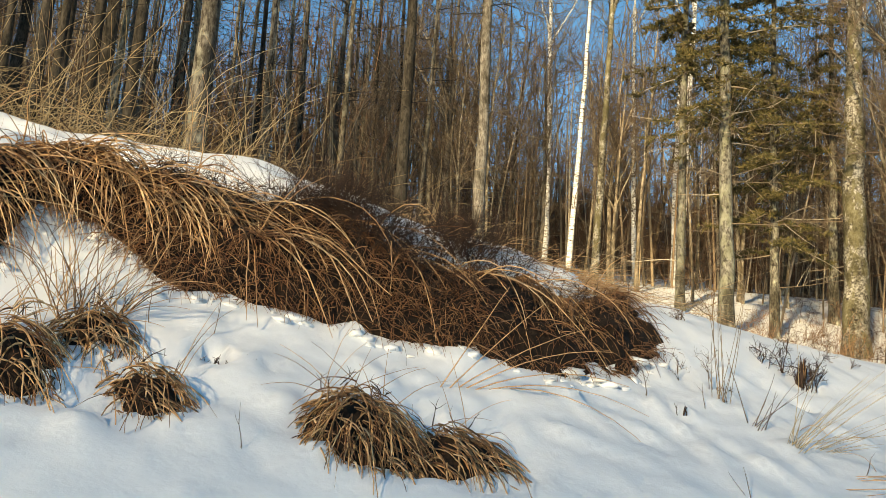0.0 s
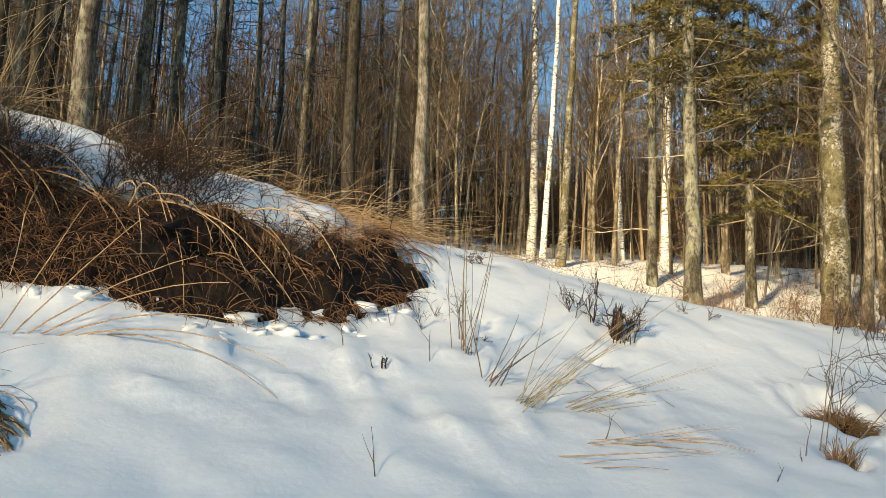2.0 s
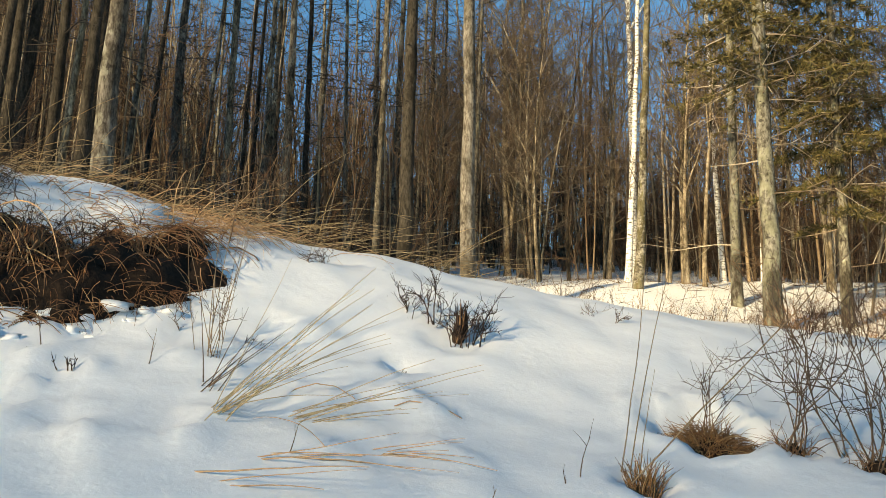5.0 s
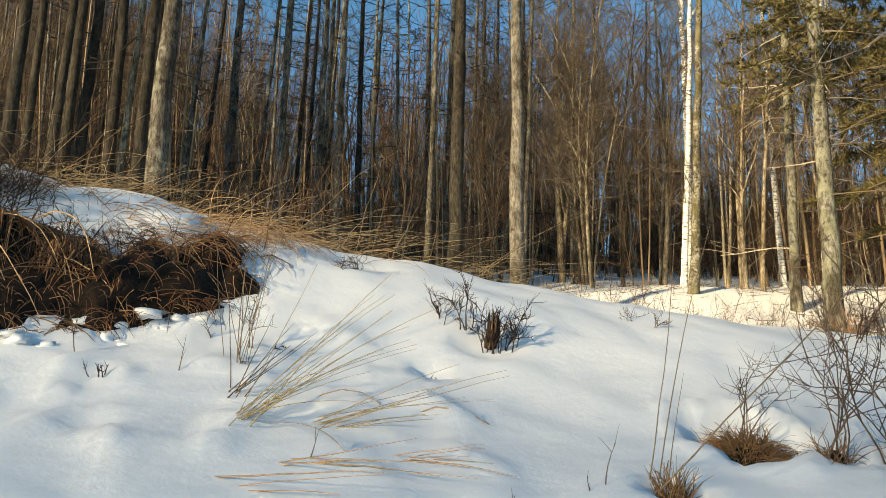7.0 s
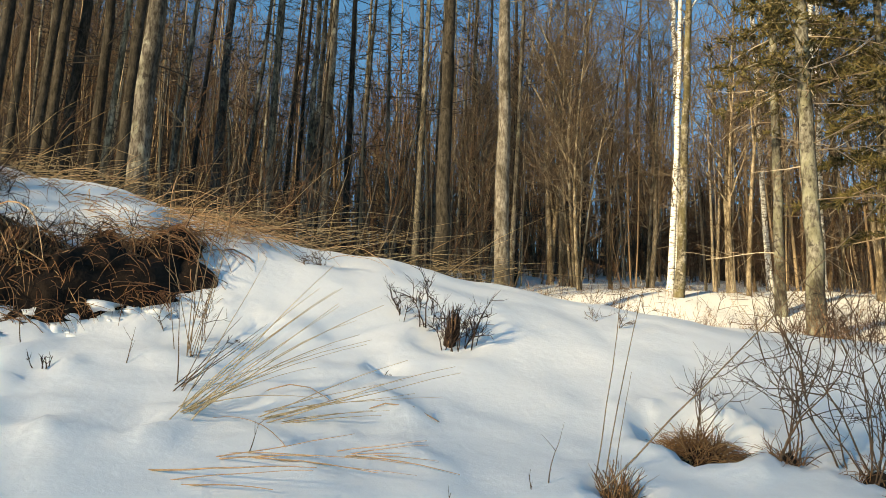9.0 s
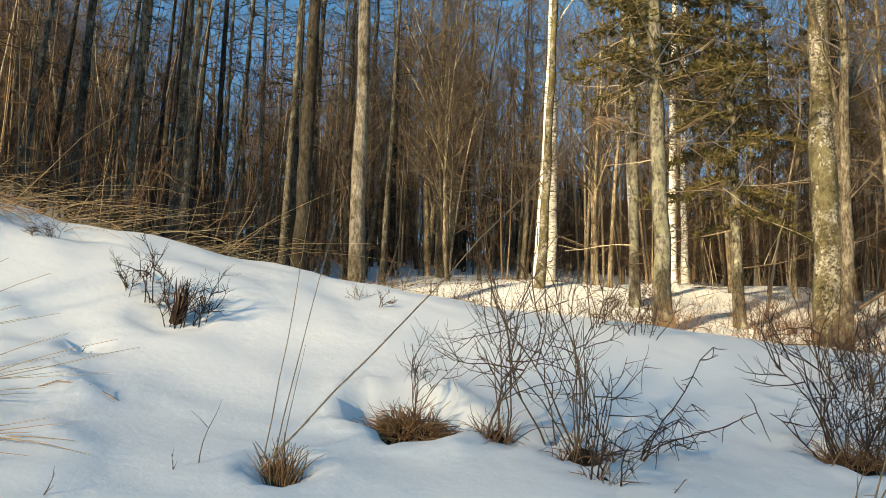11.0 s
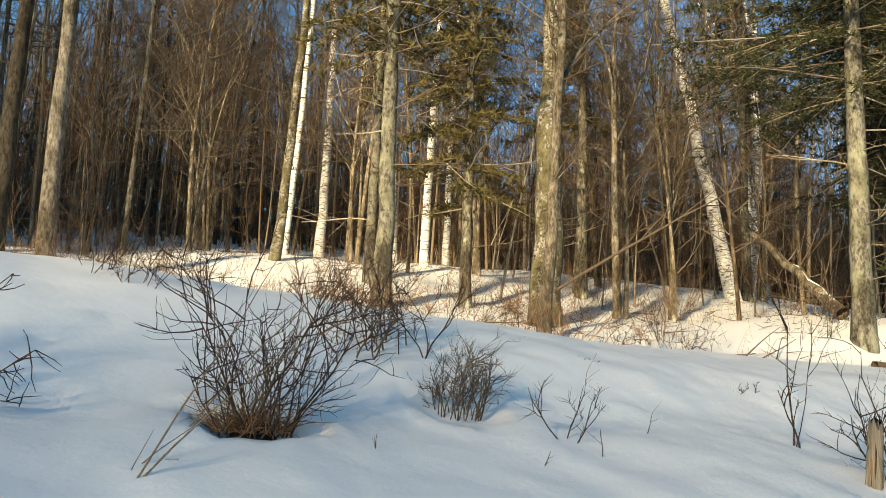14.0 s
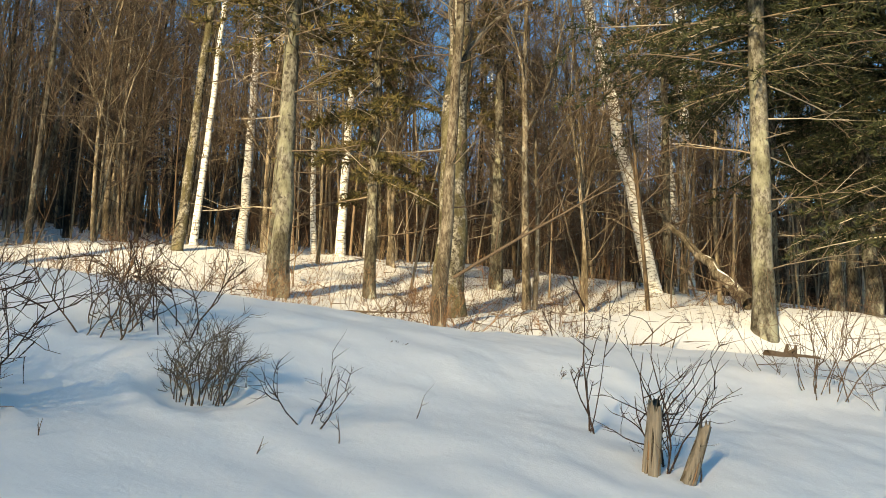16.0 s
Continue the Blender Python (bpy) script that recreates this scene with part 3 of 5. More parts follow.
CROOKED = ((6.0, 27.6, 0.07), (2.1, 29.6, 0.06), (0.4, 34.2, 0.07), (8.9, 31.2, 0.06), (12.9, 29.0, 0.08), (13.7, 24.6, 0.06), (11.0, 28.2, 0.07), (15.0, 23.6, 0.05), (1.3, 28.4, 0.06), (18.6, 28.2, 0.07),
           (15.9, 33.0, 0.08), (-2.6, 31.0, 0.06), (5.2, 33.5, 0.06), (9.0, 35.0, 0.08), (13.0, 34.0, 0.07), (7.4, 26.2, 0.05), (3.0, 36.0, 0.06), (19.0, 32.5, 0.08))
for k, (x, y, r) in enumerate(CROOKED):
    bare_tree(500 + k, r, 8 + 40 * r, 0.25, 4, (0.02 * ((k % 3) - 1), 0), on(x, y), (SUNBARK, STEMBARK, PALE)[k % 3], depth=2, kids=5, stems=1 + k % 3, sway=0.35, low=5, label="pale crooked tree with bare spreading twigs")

PLACED = [(-11.1, 28.2), (-8.9, 27.8), (-9.6, 32.0), (-3.88, 28.21), (-4.84, 33.5), (-1.24, 30.38), (0.67, 20.6), (-4.76, 15.3), (-5.8, 25.4), (-10, 29.6), (-10.1, 33.3), (-6.9, 37.6), (-1.8, 24.1), (3.85, 37.5), (3.8, 29.5), (4.2, 25.2), (6.54, 24.4), (6.99, 21.7), (7.84, 29.2),
          (10.35, 22), (9.95, 19.5), (-0.2, 36.1), (-0.93, 38), (17.5, 30.8), (16.3, 20.7), (21.8, 38), (21.5, 26.5), (18.7, 25.4), (21.6, 22.9), (8.75, 23.2), (15.0, 27.0), (20.5, 24), (20.0, 21.3), (13.9, 22.6), (19.0, 25.5), (22.5, 29), (11.6, 25), (12.3, 24), (5.6, 30), (2.3, 33), (9.3, 27.5)] + [(x, y) for x, y, r in CROOKED]

# the rest of the stand: a few grown trees, repeated at their own turn and size
KINDS = {
    "larch": [larch_tree(100 + i, 0.065 + 0.02 * i, 17 + 1.2 * i, 2.5 + 0.7 * i, (0, 0), (0, 0, 0), dense=5.0) for i in range(4)],
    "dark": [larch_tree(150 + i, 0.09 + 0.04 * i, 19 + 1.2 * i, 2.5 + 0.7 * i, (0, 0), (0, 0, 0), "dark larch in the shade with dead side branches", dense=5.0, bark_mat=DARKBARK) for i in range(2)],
    "bare": [bare_tree(200 + i, 0.035 + 0.014 * i, 7.5 + 1.6 * i, 0.25 + 0.05 * i, 4, (0, 0), (0, 0, 0), (PALE, STEMBARK)[i % 2], sway=0.45, depth=2, kids=5, stems=1 + (i * 2) % 3) for i in range(6)],
    "birch": [birch(300 + i, 0, 0, 0.06 + 0.025 * i, 13 + i, "white-barked birch with bare twigs", depth=2, kids=4, fork=0.5, limbs=3) for i in range(2)],
    "fir": [fir_tree(400 + i, 0.13 + 0.03 * i, 14 + 2 * i, 3.5 + i, 8, (0, 0), (0, 0, 0), 2.0 + 0.3 * i, "fir with drooping olive boughs", 0.22) for i in range(2)],
}
USED = set()


def plant(kind, rng, x, y):
    ob = rng.choice(KINDS[kind])
    m = Matrix.Translation(floor_at(x, y, 0.05)) @ Matrix.Rotation(rng.uniform(0, 6.28), 4, "Z") @ Matrix.Rotation(radians(rng.gauss(0, 1.2 if kind != "bare" else 3)), 4, "X")
    if ob not in USED:
        USED.add(ob)
        ob.matrix_world = m
    else:
        copy_thing(ob, m @ Matrix.Scale(rng.uniform(0.82, 1.18), 4))


def clear_of_birches(x, y):
    """The gaps in the stand through which the sun reaches the white birches."""
    for a, b in ((3.85, 37.5), (3.8, 29.5), (4.2, 25.2), (7.84, 29.2), (-0.2, 35.4), (0.67, 20.6), (-4.76, 15.3), (15.0, 28.0), (21.3, 38.0)):
        dx, dy = x - a, y - b
        if dx * SUN_DIR.x + dy * SUN_DIR.y > 0 and abs(dx * SUN_DIR.y - dy * SUN_DIR.x) < 1.3:
            return False
    return True


def far_enough(x, y, gap):
    return all((x - a) ** 2 + (y - b) ** 2 > gap * gap for a, b in PLACED)


def plant_forest():
    rng = random.Random(5)
    made = 0
    while made < 245:
        y = 15 + 52 * rng.random() ** 0.75
        x = rng.uniform(-0.95 * y - 3, 7 + 0.85 * y)
        s, n = to_road(x, y)
        if n < (14.5 if x < 1 else 17.5) or not far_enough(x, y, 1.1) or not clear_of_birches(x, y):
            continue
        if 0.5 < x < 8.5 and y < 40 and rng.random() < 0.82:
            continue
        if 0.06 * y < x < 0.30 * y and y > 38 and rng.random() < 0.55:
            continue
        if 9.5 < x < 24 and 22 < y < 38 and rng.random() < 0.75:
            continue
        if x < 0.06 * y + 1.0 and (y < 34 or rng.random() < 0.55):
            continue
        u = rng.random()
        if x < 0.06 * y + 1.0:
            kind = "larch" if u < 0.45 else "dark" if u < 0.65 else "bare"
            if n < 19 and kind == "bare" and u < 0.85:
                continue
        else:
            kind = "bare" if u < 0.74 else "birch" if u < 0.83 else "fir" if u < 0.86 + 0.04 * (x > 14) else "dark" if u < 0.94 else "larch"
        plant(kind, rng, x, y)
        PLACED.append((x, y))
        made += 1


plant_forest()


# unseen trees added beyond the left edge of view to shade the left stand
def plant_left_shade():
    rng = random.Random(15)
    made = 0
    while made < 120:
        x, y = rng.uniform(-30, -7), rng.uniform(-8, 20)
        if to_road(x, y)[1] < 11.5 or x > -0.60 * y - 4 or not far_enough(x, y, 0.8) or not clear_of_birches(x, y):
            continue
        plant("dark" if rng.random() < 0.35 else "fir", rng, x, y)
        PLACED.append((x, y))
        made += 1


plant_left_shade()


def thicket():
    """Saplings and brushwood under the trees, and the far woods on the hill."""
    rng = random.Random(8)
    stems, twigs, pale, shade, gloom = Geo(), Geo(), Geo(), Geo(), Geo()
    made = 0
    while made < 1700:
        y = 17 + 60 * rng.random() ** 0.85
        x = rng.uniform(-0.95 * y - 3, 8 + 0.9 * y)
        s, n = to_road(x, y)
        if n < 16 or rng.random() > (n - 13) / 16 or (x < 0 and rng.random() < 0.55) or (-1.5 < x < 9.5 and y < 38 and rng.random() < 0.88):
            continue
        made += 1
        p = Vector((x, y, float(ground_z(x, y)) - 0.1))
        h = (rng.uniform(1.2, 5.0) if rng.random() < 0.8 else rng.uniform(4.0, 7.0)) if not 0.5 < x < 9.5 else rng.uniform(1.0, 2.8)
        pts = way(rng, p, Vector((rng.gauss(0, 0.1), rng.gauss(0, 0.1), 1)), h, 5, 0.15, 0.15)
        r = rng.uniform(0.014, 0.042)
        # stems and twigs on the left take the shade-dark colours
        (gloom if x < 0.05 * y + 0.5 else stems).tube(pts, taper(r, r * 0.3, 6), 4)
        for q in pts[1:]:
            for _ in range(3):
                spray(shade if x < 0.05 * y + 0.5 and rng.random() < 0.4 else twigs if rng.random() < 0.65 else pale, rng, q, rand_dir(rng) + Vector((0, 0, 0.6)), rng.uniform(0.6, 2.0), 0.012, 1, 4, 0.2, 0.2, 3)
    ob = tagged(new("undergrowth"), "dense bare saplings and brown brushwood under the trees", "undergrowth", kind="stuff")
    part("sapling_stems", stems, SAPLING, ob)
    part("shaded_stems", gloom, SHADESTEM, ob, "sapling stems darkened for shade in the left woods")
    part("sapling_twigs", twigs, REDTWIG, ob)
    part("dark_twigs", shade, DARKTWIG, ob, "twigs darkened for shade in the left woods")
    part("pale_twigs", pale, BRANCH, ob, "pale sunlit twigs")
    trunks, crowns, dusk = Geo(), Geo(), Geo()
    for _ in range(3000):
        y = 44 + 125 * rng.random() ** 1.25
        x = rng.uniform(-1.2 * y, 8 + 0.95 * y)
        p = Vector((x, y, float(ground_z(x, y)) - 0.2))
        h = rng.uniform(10, 16) if x < 0.05 * y else rng.uniform(3.5, 7.0)
        pts = way(rng, p, Vector((rng.gauss(0, 0.12), 0, 1)), h, 4, 0.10, 0.1)
        r = rng.uniform(0.05, 0.13)
        trunks.tube(pts, taper(r, r * 0.3, 5), 4)
        for q in pts[1:]:
            for _ in range(3):
                # some crowns on the left get the dark tone as painted shade
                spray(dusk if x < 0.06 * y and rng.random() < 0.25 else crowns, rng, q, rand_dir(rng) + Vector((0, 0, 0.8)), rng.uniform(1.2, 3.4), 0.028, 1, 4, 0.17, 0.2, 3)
    ob = tagged(new("far_woods"), "brown leafless woods covering the hillside", "woods", kind="stuff")
    poles = Geo()
    for _ in range(520):
        y = 31 + 44 * rng.random()
        x = rng.uniform(-0.8 * y, 6 + 0.9 * y)
        if not clear_of_birches(x, y) or (x < -0.25 * y and rng.random() < 0.5):
            continue
        p = Vector((x, y, float(ground_z(x, y)) - 0.2))
        h = rng.uniform(7, 13)
        pts = way(rng, p, Vector((rng.gauss(0, 0.04), rng.gauss(0, 0.04), 1)), h, 7, 0.035, 0.1)
        r = rng.uniform(0.03, 0.075)
        poles.tube(pts, taper(r, r * 0.35, 8), 5)
        for q in pts[4:]:
            for _ in range(2):
                spray(crowns, rng, q, rand_dir(rng) + Vector((0, 0, 0.7)), rng.uniform(0.6, 1.6), 0.014, 1, 3, 0.17, 0.2, 3)
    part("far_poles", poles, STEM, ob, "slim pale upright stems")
    part("far_trunks", trunks, STEMBARK, ob)
    part("far_crowns", crowns, REDTWIG, ob)
    part("dark_crowns", dusk, DARKTWIG, ob, "hillside twigs darkened for shade on the left")


thicket()


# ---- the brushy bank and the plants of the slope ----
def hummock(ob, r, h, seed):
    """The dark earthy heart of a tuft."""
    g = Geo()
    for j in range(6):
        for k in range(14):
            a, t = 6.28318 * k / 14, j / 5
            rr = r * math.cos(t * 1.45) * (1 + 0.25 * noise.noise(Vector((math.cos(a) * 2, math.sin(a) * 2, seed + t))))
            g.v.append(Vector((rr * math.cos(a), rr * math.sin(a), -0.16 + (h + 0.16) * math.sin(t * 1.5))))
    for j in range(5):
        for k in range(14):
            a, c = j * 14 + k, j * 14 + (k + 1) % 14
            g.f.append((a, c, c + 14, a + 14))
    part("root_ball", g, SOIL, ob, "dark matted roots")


def grass_tuft(seed, x, y, count, length, spread, droop, material, label, lean=(0, 0), r=0.004, name="grass_tuft", base=0.1, mound=0.0):
    rng = random.Random(seed)
    ob = thing(name, floor_at(x, y, 0.09 + 0.3 * mound, False), label, "dry grass", "grass tufts on the snow")
    if mound:
        hummock(ob, base * 0.9, mound, seed)
    g, old = Geo(), Geo()
    for _ in range(count):
        f = math.sqrt(rng.random())
        o = rand_dir(rng, True) * base * f
        o.z = mound * (1 - f * f)
        if mound > 0.04:
            d = rand_dir(rng, True) * rng.uniform(0.1, spread) + Vector((lean[0], lean[1], rng.uniform(0.1, 0.55))) + o * 2.0
        else:
            d = rand_dir(rng, True) * rng.uniform(0.1, spread) + Vector((lean[0], lean[1], 1)) + o * 2.0
        blade(old if rng.random() < 0.4 else g, rng, o, d, length * rng.uniform(0.4, 1.1), r * rng.uniform(0.6, 1.25), droop * rng.uniform(0.4, 1.6), 6, 3, 0.16)
    part("straw", g, material, ob)
    part("dead_grass", old, ROOT, ob, "brown dead grass between the straw")
    return ob


def bush(seed, x, y, stems, height, spread, label, material=None, r=0.0056, depth=2, kids=4, base=0.1, straw=0, name="bush"):
    rng = random.Random(seed)
    ob = thing(name, floor_at(x, y, 0.07, False), label, "bare bush", "bushes on the snowy slope")
    for _ in range(stems):
        g = Geo()
        o = rand_dir(rng, True) * base * math.sqrt(rng.random())
        d = rand_dir(rng, True) * spread * rng.uniform(0.1, 1.0) + o * 2 + Vector((0, 0, 1))
        spray(g, rng, o, d, height * rng.uniform(0.5, 1.05), r * rng.uniform(0.7, 1.2), depth, kids, 0.30, 0.2, 4, 0.9, 0.66)
        part("stem", g, material or TWIG, ob)
    if straw:
        hummock(ob, base * 0.7, 0.08, seed)
        g = Geo()
        for _ in range(int(straw * 0.7)):
            o = rand_dir(rng, True) * base * 0.95 * math.sqrt(rng.random())
            o.z = 0.02
            blade(g, rng, o, rand_dir(rng, True) * 0.6 + o * 1.5 + Vector((0, 0, 1)), rng.uniform(0.06, 0.24), 0.0034, rng.uniform(0.2, 1.6), 4, 3, 0.3)
        part("dead_grass", g, ROOT, ob, "brown dead grass round the foot")
    return ob


def bank_spot(s, t):
    """A point of the bank's face: t from its foot (0) to its turf edge (1)."""
    fade = 0.5 * float(soft_step(s, 5.0, 3.2)) + 0.5 * float(soft_step(s, 5.4, 4.7))
    foot = foot_n(s)
    width = min(0.64 + 0.16 * float(soft_step(s, 1.0, 2.5)) + 0.06 * float(soft_step(s, 0.9, 1.6) * soft_step(s, 4.5, 3.5)) + 0.20 * noise.noise(Vector((s * 1.3, 7.7, 0))), 6.10 - foot + 0.8 * float(soft_step(s, 0.8, 1.5)))
    n = foot + width * t
    x, y = to_world(s, n)
    base = float(ground_z(x, y))
    z = base + 0.20 * math.sin(math.pi * min(1, t * 1.02)) * fade
    p = Vector((x, y, z))
    out = -(0.10 * math.sin(math.pi * t) * fade + 0.20 * noise.noise(p * 2.6) * math.sin(math.pi * t))
    out += -0.10 * (noise.noise(p * 8.0) + 0.6 * noise.noise(p * 17.0)) * math.sin(math.pi * t)
    sink = 0.22 * float(soft_step(s, 4.8, 5.3)) + 0.10 * float(soft_step(s, 2.8, 3.6)) * noise.noise(p * 4.5)
    return p + Vector((-AY, AX, 0)) * out + Vector((0, 0, 0.12 * noise.noise(p * 3.3) * math.sin(math.pi * t) - sink))


def bank():
    rng = random.Random(21)
    g = Geo()
    cols, rows_ = 260, 26
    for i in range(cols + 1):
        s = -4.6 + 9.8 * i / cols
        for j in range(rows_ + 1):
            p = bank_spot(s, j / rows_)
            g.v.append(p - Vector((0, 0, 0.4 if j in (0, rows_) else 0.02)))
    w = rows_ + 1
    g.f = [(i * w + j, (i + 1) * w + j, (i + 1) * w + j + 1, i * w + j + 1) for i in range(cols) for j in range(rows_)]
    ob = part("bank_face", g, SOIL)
    tagged(ob, "earth face of the brushy roadside bank, darkened for hollow shade", "earth bank", kind="structure")

    outward = Vector((AY, -AX, 0))
    along = Vector((AX, AY, 0))
    up = Vector((0, 0, 1))
    straw, rust, heath, roots = Geo(), Geo(), Geo(), Geo()
    # tan straw hanging over the edge
    for _ in range(1900):
        s = rng.uniform(-4.6, 2.7)
        if s > 1.1 and rng.random() < (s - 0.9) / 1.1:
            continue
        p = bank_spot(s, rng.uniform(0.30, 1.0))
        d = outward * rng.uniform(0.2, 1.0) + along * rng.gauss(0.55, 0.7) + up * rng.uniform(-0.3, 0.6)
        blade(straw, rng, p, d, rng.uniform(0.25, 0.95), rng.uniform(0.0034, 0.0078), rng.uniform(0.8, 2.8), 6, 3, 0.2)
    # single long bleached straws that fall across the face
    for _ in range(60):
        s = rng.uniform(0.2, 4.2)
        p = bank_spot(s, rng.uniform(0.5, 1.0)) + outward * 0.08
        blade(straw, rng, p, outward * rng.uniform(0.3, 0.8) + along * rng.gauss(0.5, 0.8) + up * rng.uniform(-0.2, 0.5), rng.uniform(0.6, 1.2), rng.uniform(0.004, 0.006), rng.uniform(1.0, 2.0), 8, 4, 0.1)
    # matted rust-brown grass lower down and along the right half
    for _ in range(17000):
        s = rng.uniform(-3.6, 5.2)
        t = rng.random() ** (0.8 if s > 1 else 1.4)
        # thin the grass where the bare dark face stands for the hollow's shade
        if s > 3.1 and 0.12 < t < 0.68 and rng.random() < 0.80:
            continue
        p = bank_spot(s, t)
        d = outward * rng.uniform(0.1, 0.9) + along * rng.gauss(0.1, 1.0) + up * rng.uniform(-0.6, 0.7)
        blade(rust, rng, p, d, rng.uniform(0.06, 0.34 if s < 2.8 else 0.24), rng.uniform(0.0016, 0.0042), rng.uniform(0.5, 3.0), 4, 3, 0.22)
    # dark heath in clumps on the upper edge
    for mid_s, wide, low, high, count in ((2.2, 0.28, 0.45, 1.05, 310), (3.3, 0.16, 0.75, 1.45, 170), (2.6, 0.6, 0.3, 0.9, 149), (4.1, 0.25, 0.6, 0.95, 50), (1.3, 0.4, 0.45, 0.9, 110)):
        for _ in range(count):
            s, t = rng.gauss(mid_s, wide), rng.uniform(low, high)
            p = bank_spot(s, min(t, 1.0)) + Vector((-AY, AX, 0)) * max(0, t - 1) * 0.9
            if t > 1:
                p.z = float(ground_z(p.x, p.y)) + 0.03
            d = outward * rng.uniform(-0.3, 0.7) + along * rng.gauss(0, 0.6) + up * rng.uniform(0.1, 0.9)
            spray(heath, rng, p, d, rng.uniform(0.10, 0.26) * (1.6 if count > 150 else 1), 0.004, 2, 4, 0.2, 0.1, 3, 0.8)
    # pale straw thatch behind the broken end
    for _ in range(230):
        s = rng.gauss(4.6, 0.42)
        p = bank_spot(min(s, 5.1), 1.0) + Vector((-AY, AX, 0)) * rng.uniform(-0.1, 0.65) + along * max(0, s - 5.1)
        p.z = float(ground_z(p.x, p.y)) + 0.03
        blade(straw, rng, p, outward * rng.gauss(0.1, 0.5) + along * rng.gauss(0.7, 0.5) + up * rng.uniform(0.05, 0.5), rng.uniform(0.25, 0.75), rng.uniform(0.002, 0.0042), rng.uniform(0.6, 1.8), 6, 3, 0.16)
    # thin straw lying over the snow edge at the broken end
    for _ in range(330):
        s = rng.uniform(2.9, 5.3)
        p = bank_spot(s, 1.0) + Vector((-AY, AX, 0)) * rng.uniform(-0.1, 0.9)
        p.z = float(ground_z(p.x, p.y)) + 0.02
        blade(straw if rng.random() < 0.6 else rust, rng, p, outward * rng.uniform(0.0, 0.9) + along * rng.gauss(0.3, 0.6) + up * rng.uniform(0.1, 0.5), rng.uniform(0.2, 0.6), rng.uniform(0.002, 0.004), rng.uniform(0.6, 1.6), 5)
    # roots and bent stalks at the broken end
    # root curtains hanging from the turf lip; dark earth behind stands for hollow shade
    for mid_s, wide, count in ((3.95, 0.09, 110), (3.55, 0.05, 40), (4.45, 0.12, 60), (3.15, 0.06, 40)):
        for _ in range(count):
            p = bank_spot(mid_s + rng.gauss(0, wide), rng.uniform(0.75, 0.95)) + outward * rng.uniform(0.05, 0.16)
            blade(roots if rng.random() < 0.6 else rust, rng, p, outward * 0.35 + along * rng.gauss(0, 0.2) + up * rng.uniform(-1.0, -0.2), rng.uniform(0.15, 0.42), rng.uniform(0.003, 0.006), rng.uniform(1.0, 2.4), 5, 4)
    for _ in range(230):
        s = rng.uniform(3.0, 5.15)
        p = bank_spot(s, rng.uniform(0.70, 1.0))
        blade(roots if rng.random() < 0.8 else straw, rng, p, outward * rng.uniform(0.1, 0.8) + along * rng.gauss(0.2, 0.5) + up * rng.uniform(-0.5, 0.4), rng.uniform(0.25, 0.7), rng.uniform(0.0025, 0.0065), rng.uniform(1.0, 2.4), 5, 4)
    for _ in range(90):
        s = rng.uniform(0.8, 4.8)
        p = bank_spot(s, rng.uniform(0.1, 0.9))
        blade(roots, rng, p, outward * rng.uniform(0.1, 0.9) + along * rng.gauss(0, 0.9) + up * rng.uniform(-0.1, 0.6), rng.uniform(0.3, 0.8), rng.uniform(0.003, 0.005), rng.uniform(0.5, 2.2), 6, 4)
    ob = tagged(new("bank_grass"), "overhanging dry straw, dead grass and dark heath on the bank", "dry grass", kind="stuff")
    part("straw", straw, STRAW, ob, "pale tan straw")
    part("dead_grass", rust, RUST, ob, "rust-brown matted dead grass")
    part("heath", heath, HEATH, ob, "dark heath twigs")
    part("root_tangle", roots, ROOT, ob, "brown roots and bent stalks")
    # tall dry grass behind the crest
    crest = Geo()
    for _ in range(1500):
        s = rng.uniform(-6, 7.0)
        n = 8.0 + 0.05 * s + rng.gauss(0, 0.45) + (0.8 if s > 5 else 0)
        if rng.random() > 1.1 - 0.16 * max(0, s):
            continue
        x, y = to_world(s, n)
        p = Vector((x, y, float(ground_z(x, y)) - 0.02))
        d = along * rng.gauss(0.5, 0.7) + outward * rng.gauss(0.0, 0.5) + up
        blade(crest, rng, p, d, rng.uniform(0.3, 1.1) * (1.5 if s < 1 else 0.9), rng.uniform(0.0022, 0.0045), rng.uniform(0.5, 2.4), 6)
    for _ in range(190):
        s, n = rng.uniform(-2.5, 2.4), rng.uniform(7.2, 8.6)
        x, y = to_world(s, n)
        p = Vector((x, y, float(ground_z(x, y)) - 0.02))
        blade(crest, rng, p, along * rng.gauss(0.25, 0.35) + outward * rng.gauss(0.0, 0.3) + up, rng.uniform(0.8, 1.7), rng.uniform(0.0026, 0.005), rng.uniform(0.3, 1.9), 8, 3, 0.12)
    for _ in range(300):
        s = rng.uniform(2.8, 7.0)
        x, y = to_world(s, 7.75 + 0.02 * s + rng.gauss(0, 0.35))
        p = Vector((x, y, float(ground_z(x, y)) - 0.02))
        d = along * rng.gauss(0.9, 0.5) + outward * rng.gauss(0.1, 0.4) + up * rng.uniform(0.05, 0.55)
        blade(crest, rng, p, d, rng.uniform(0.5, 1.5), rng.uniform(0.002, 0.004), rng.uniform(0.1, 1.3), 6)
    ob = tagged(new("crest_grass"), "tall bent dry grass along the crest of the bank", "dry grass", kind="stuff")
    part("crest_straw", crest, CREST, ob)


bank()


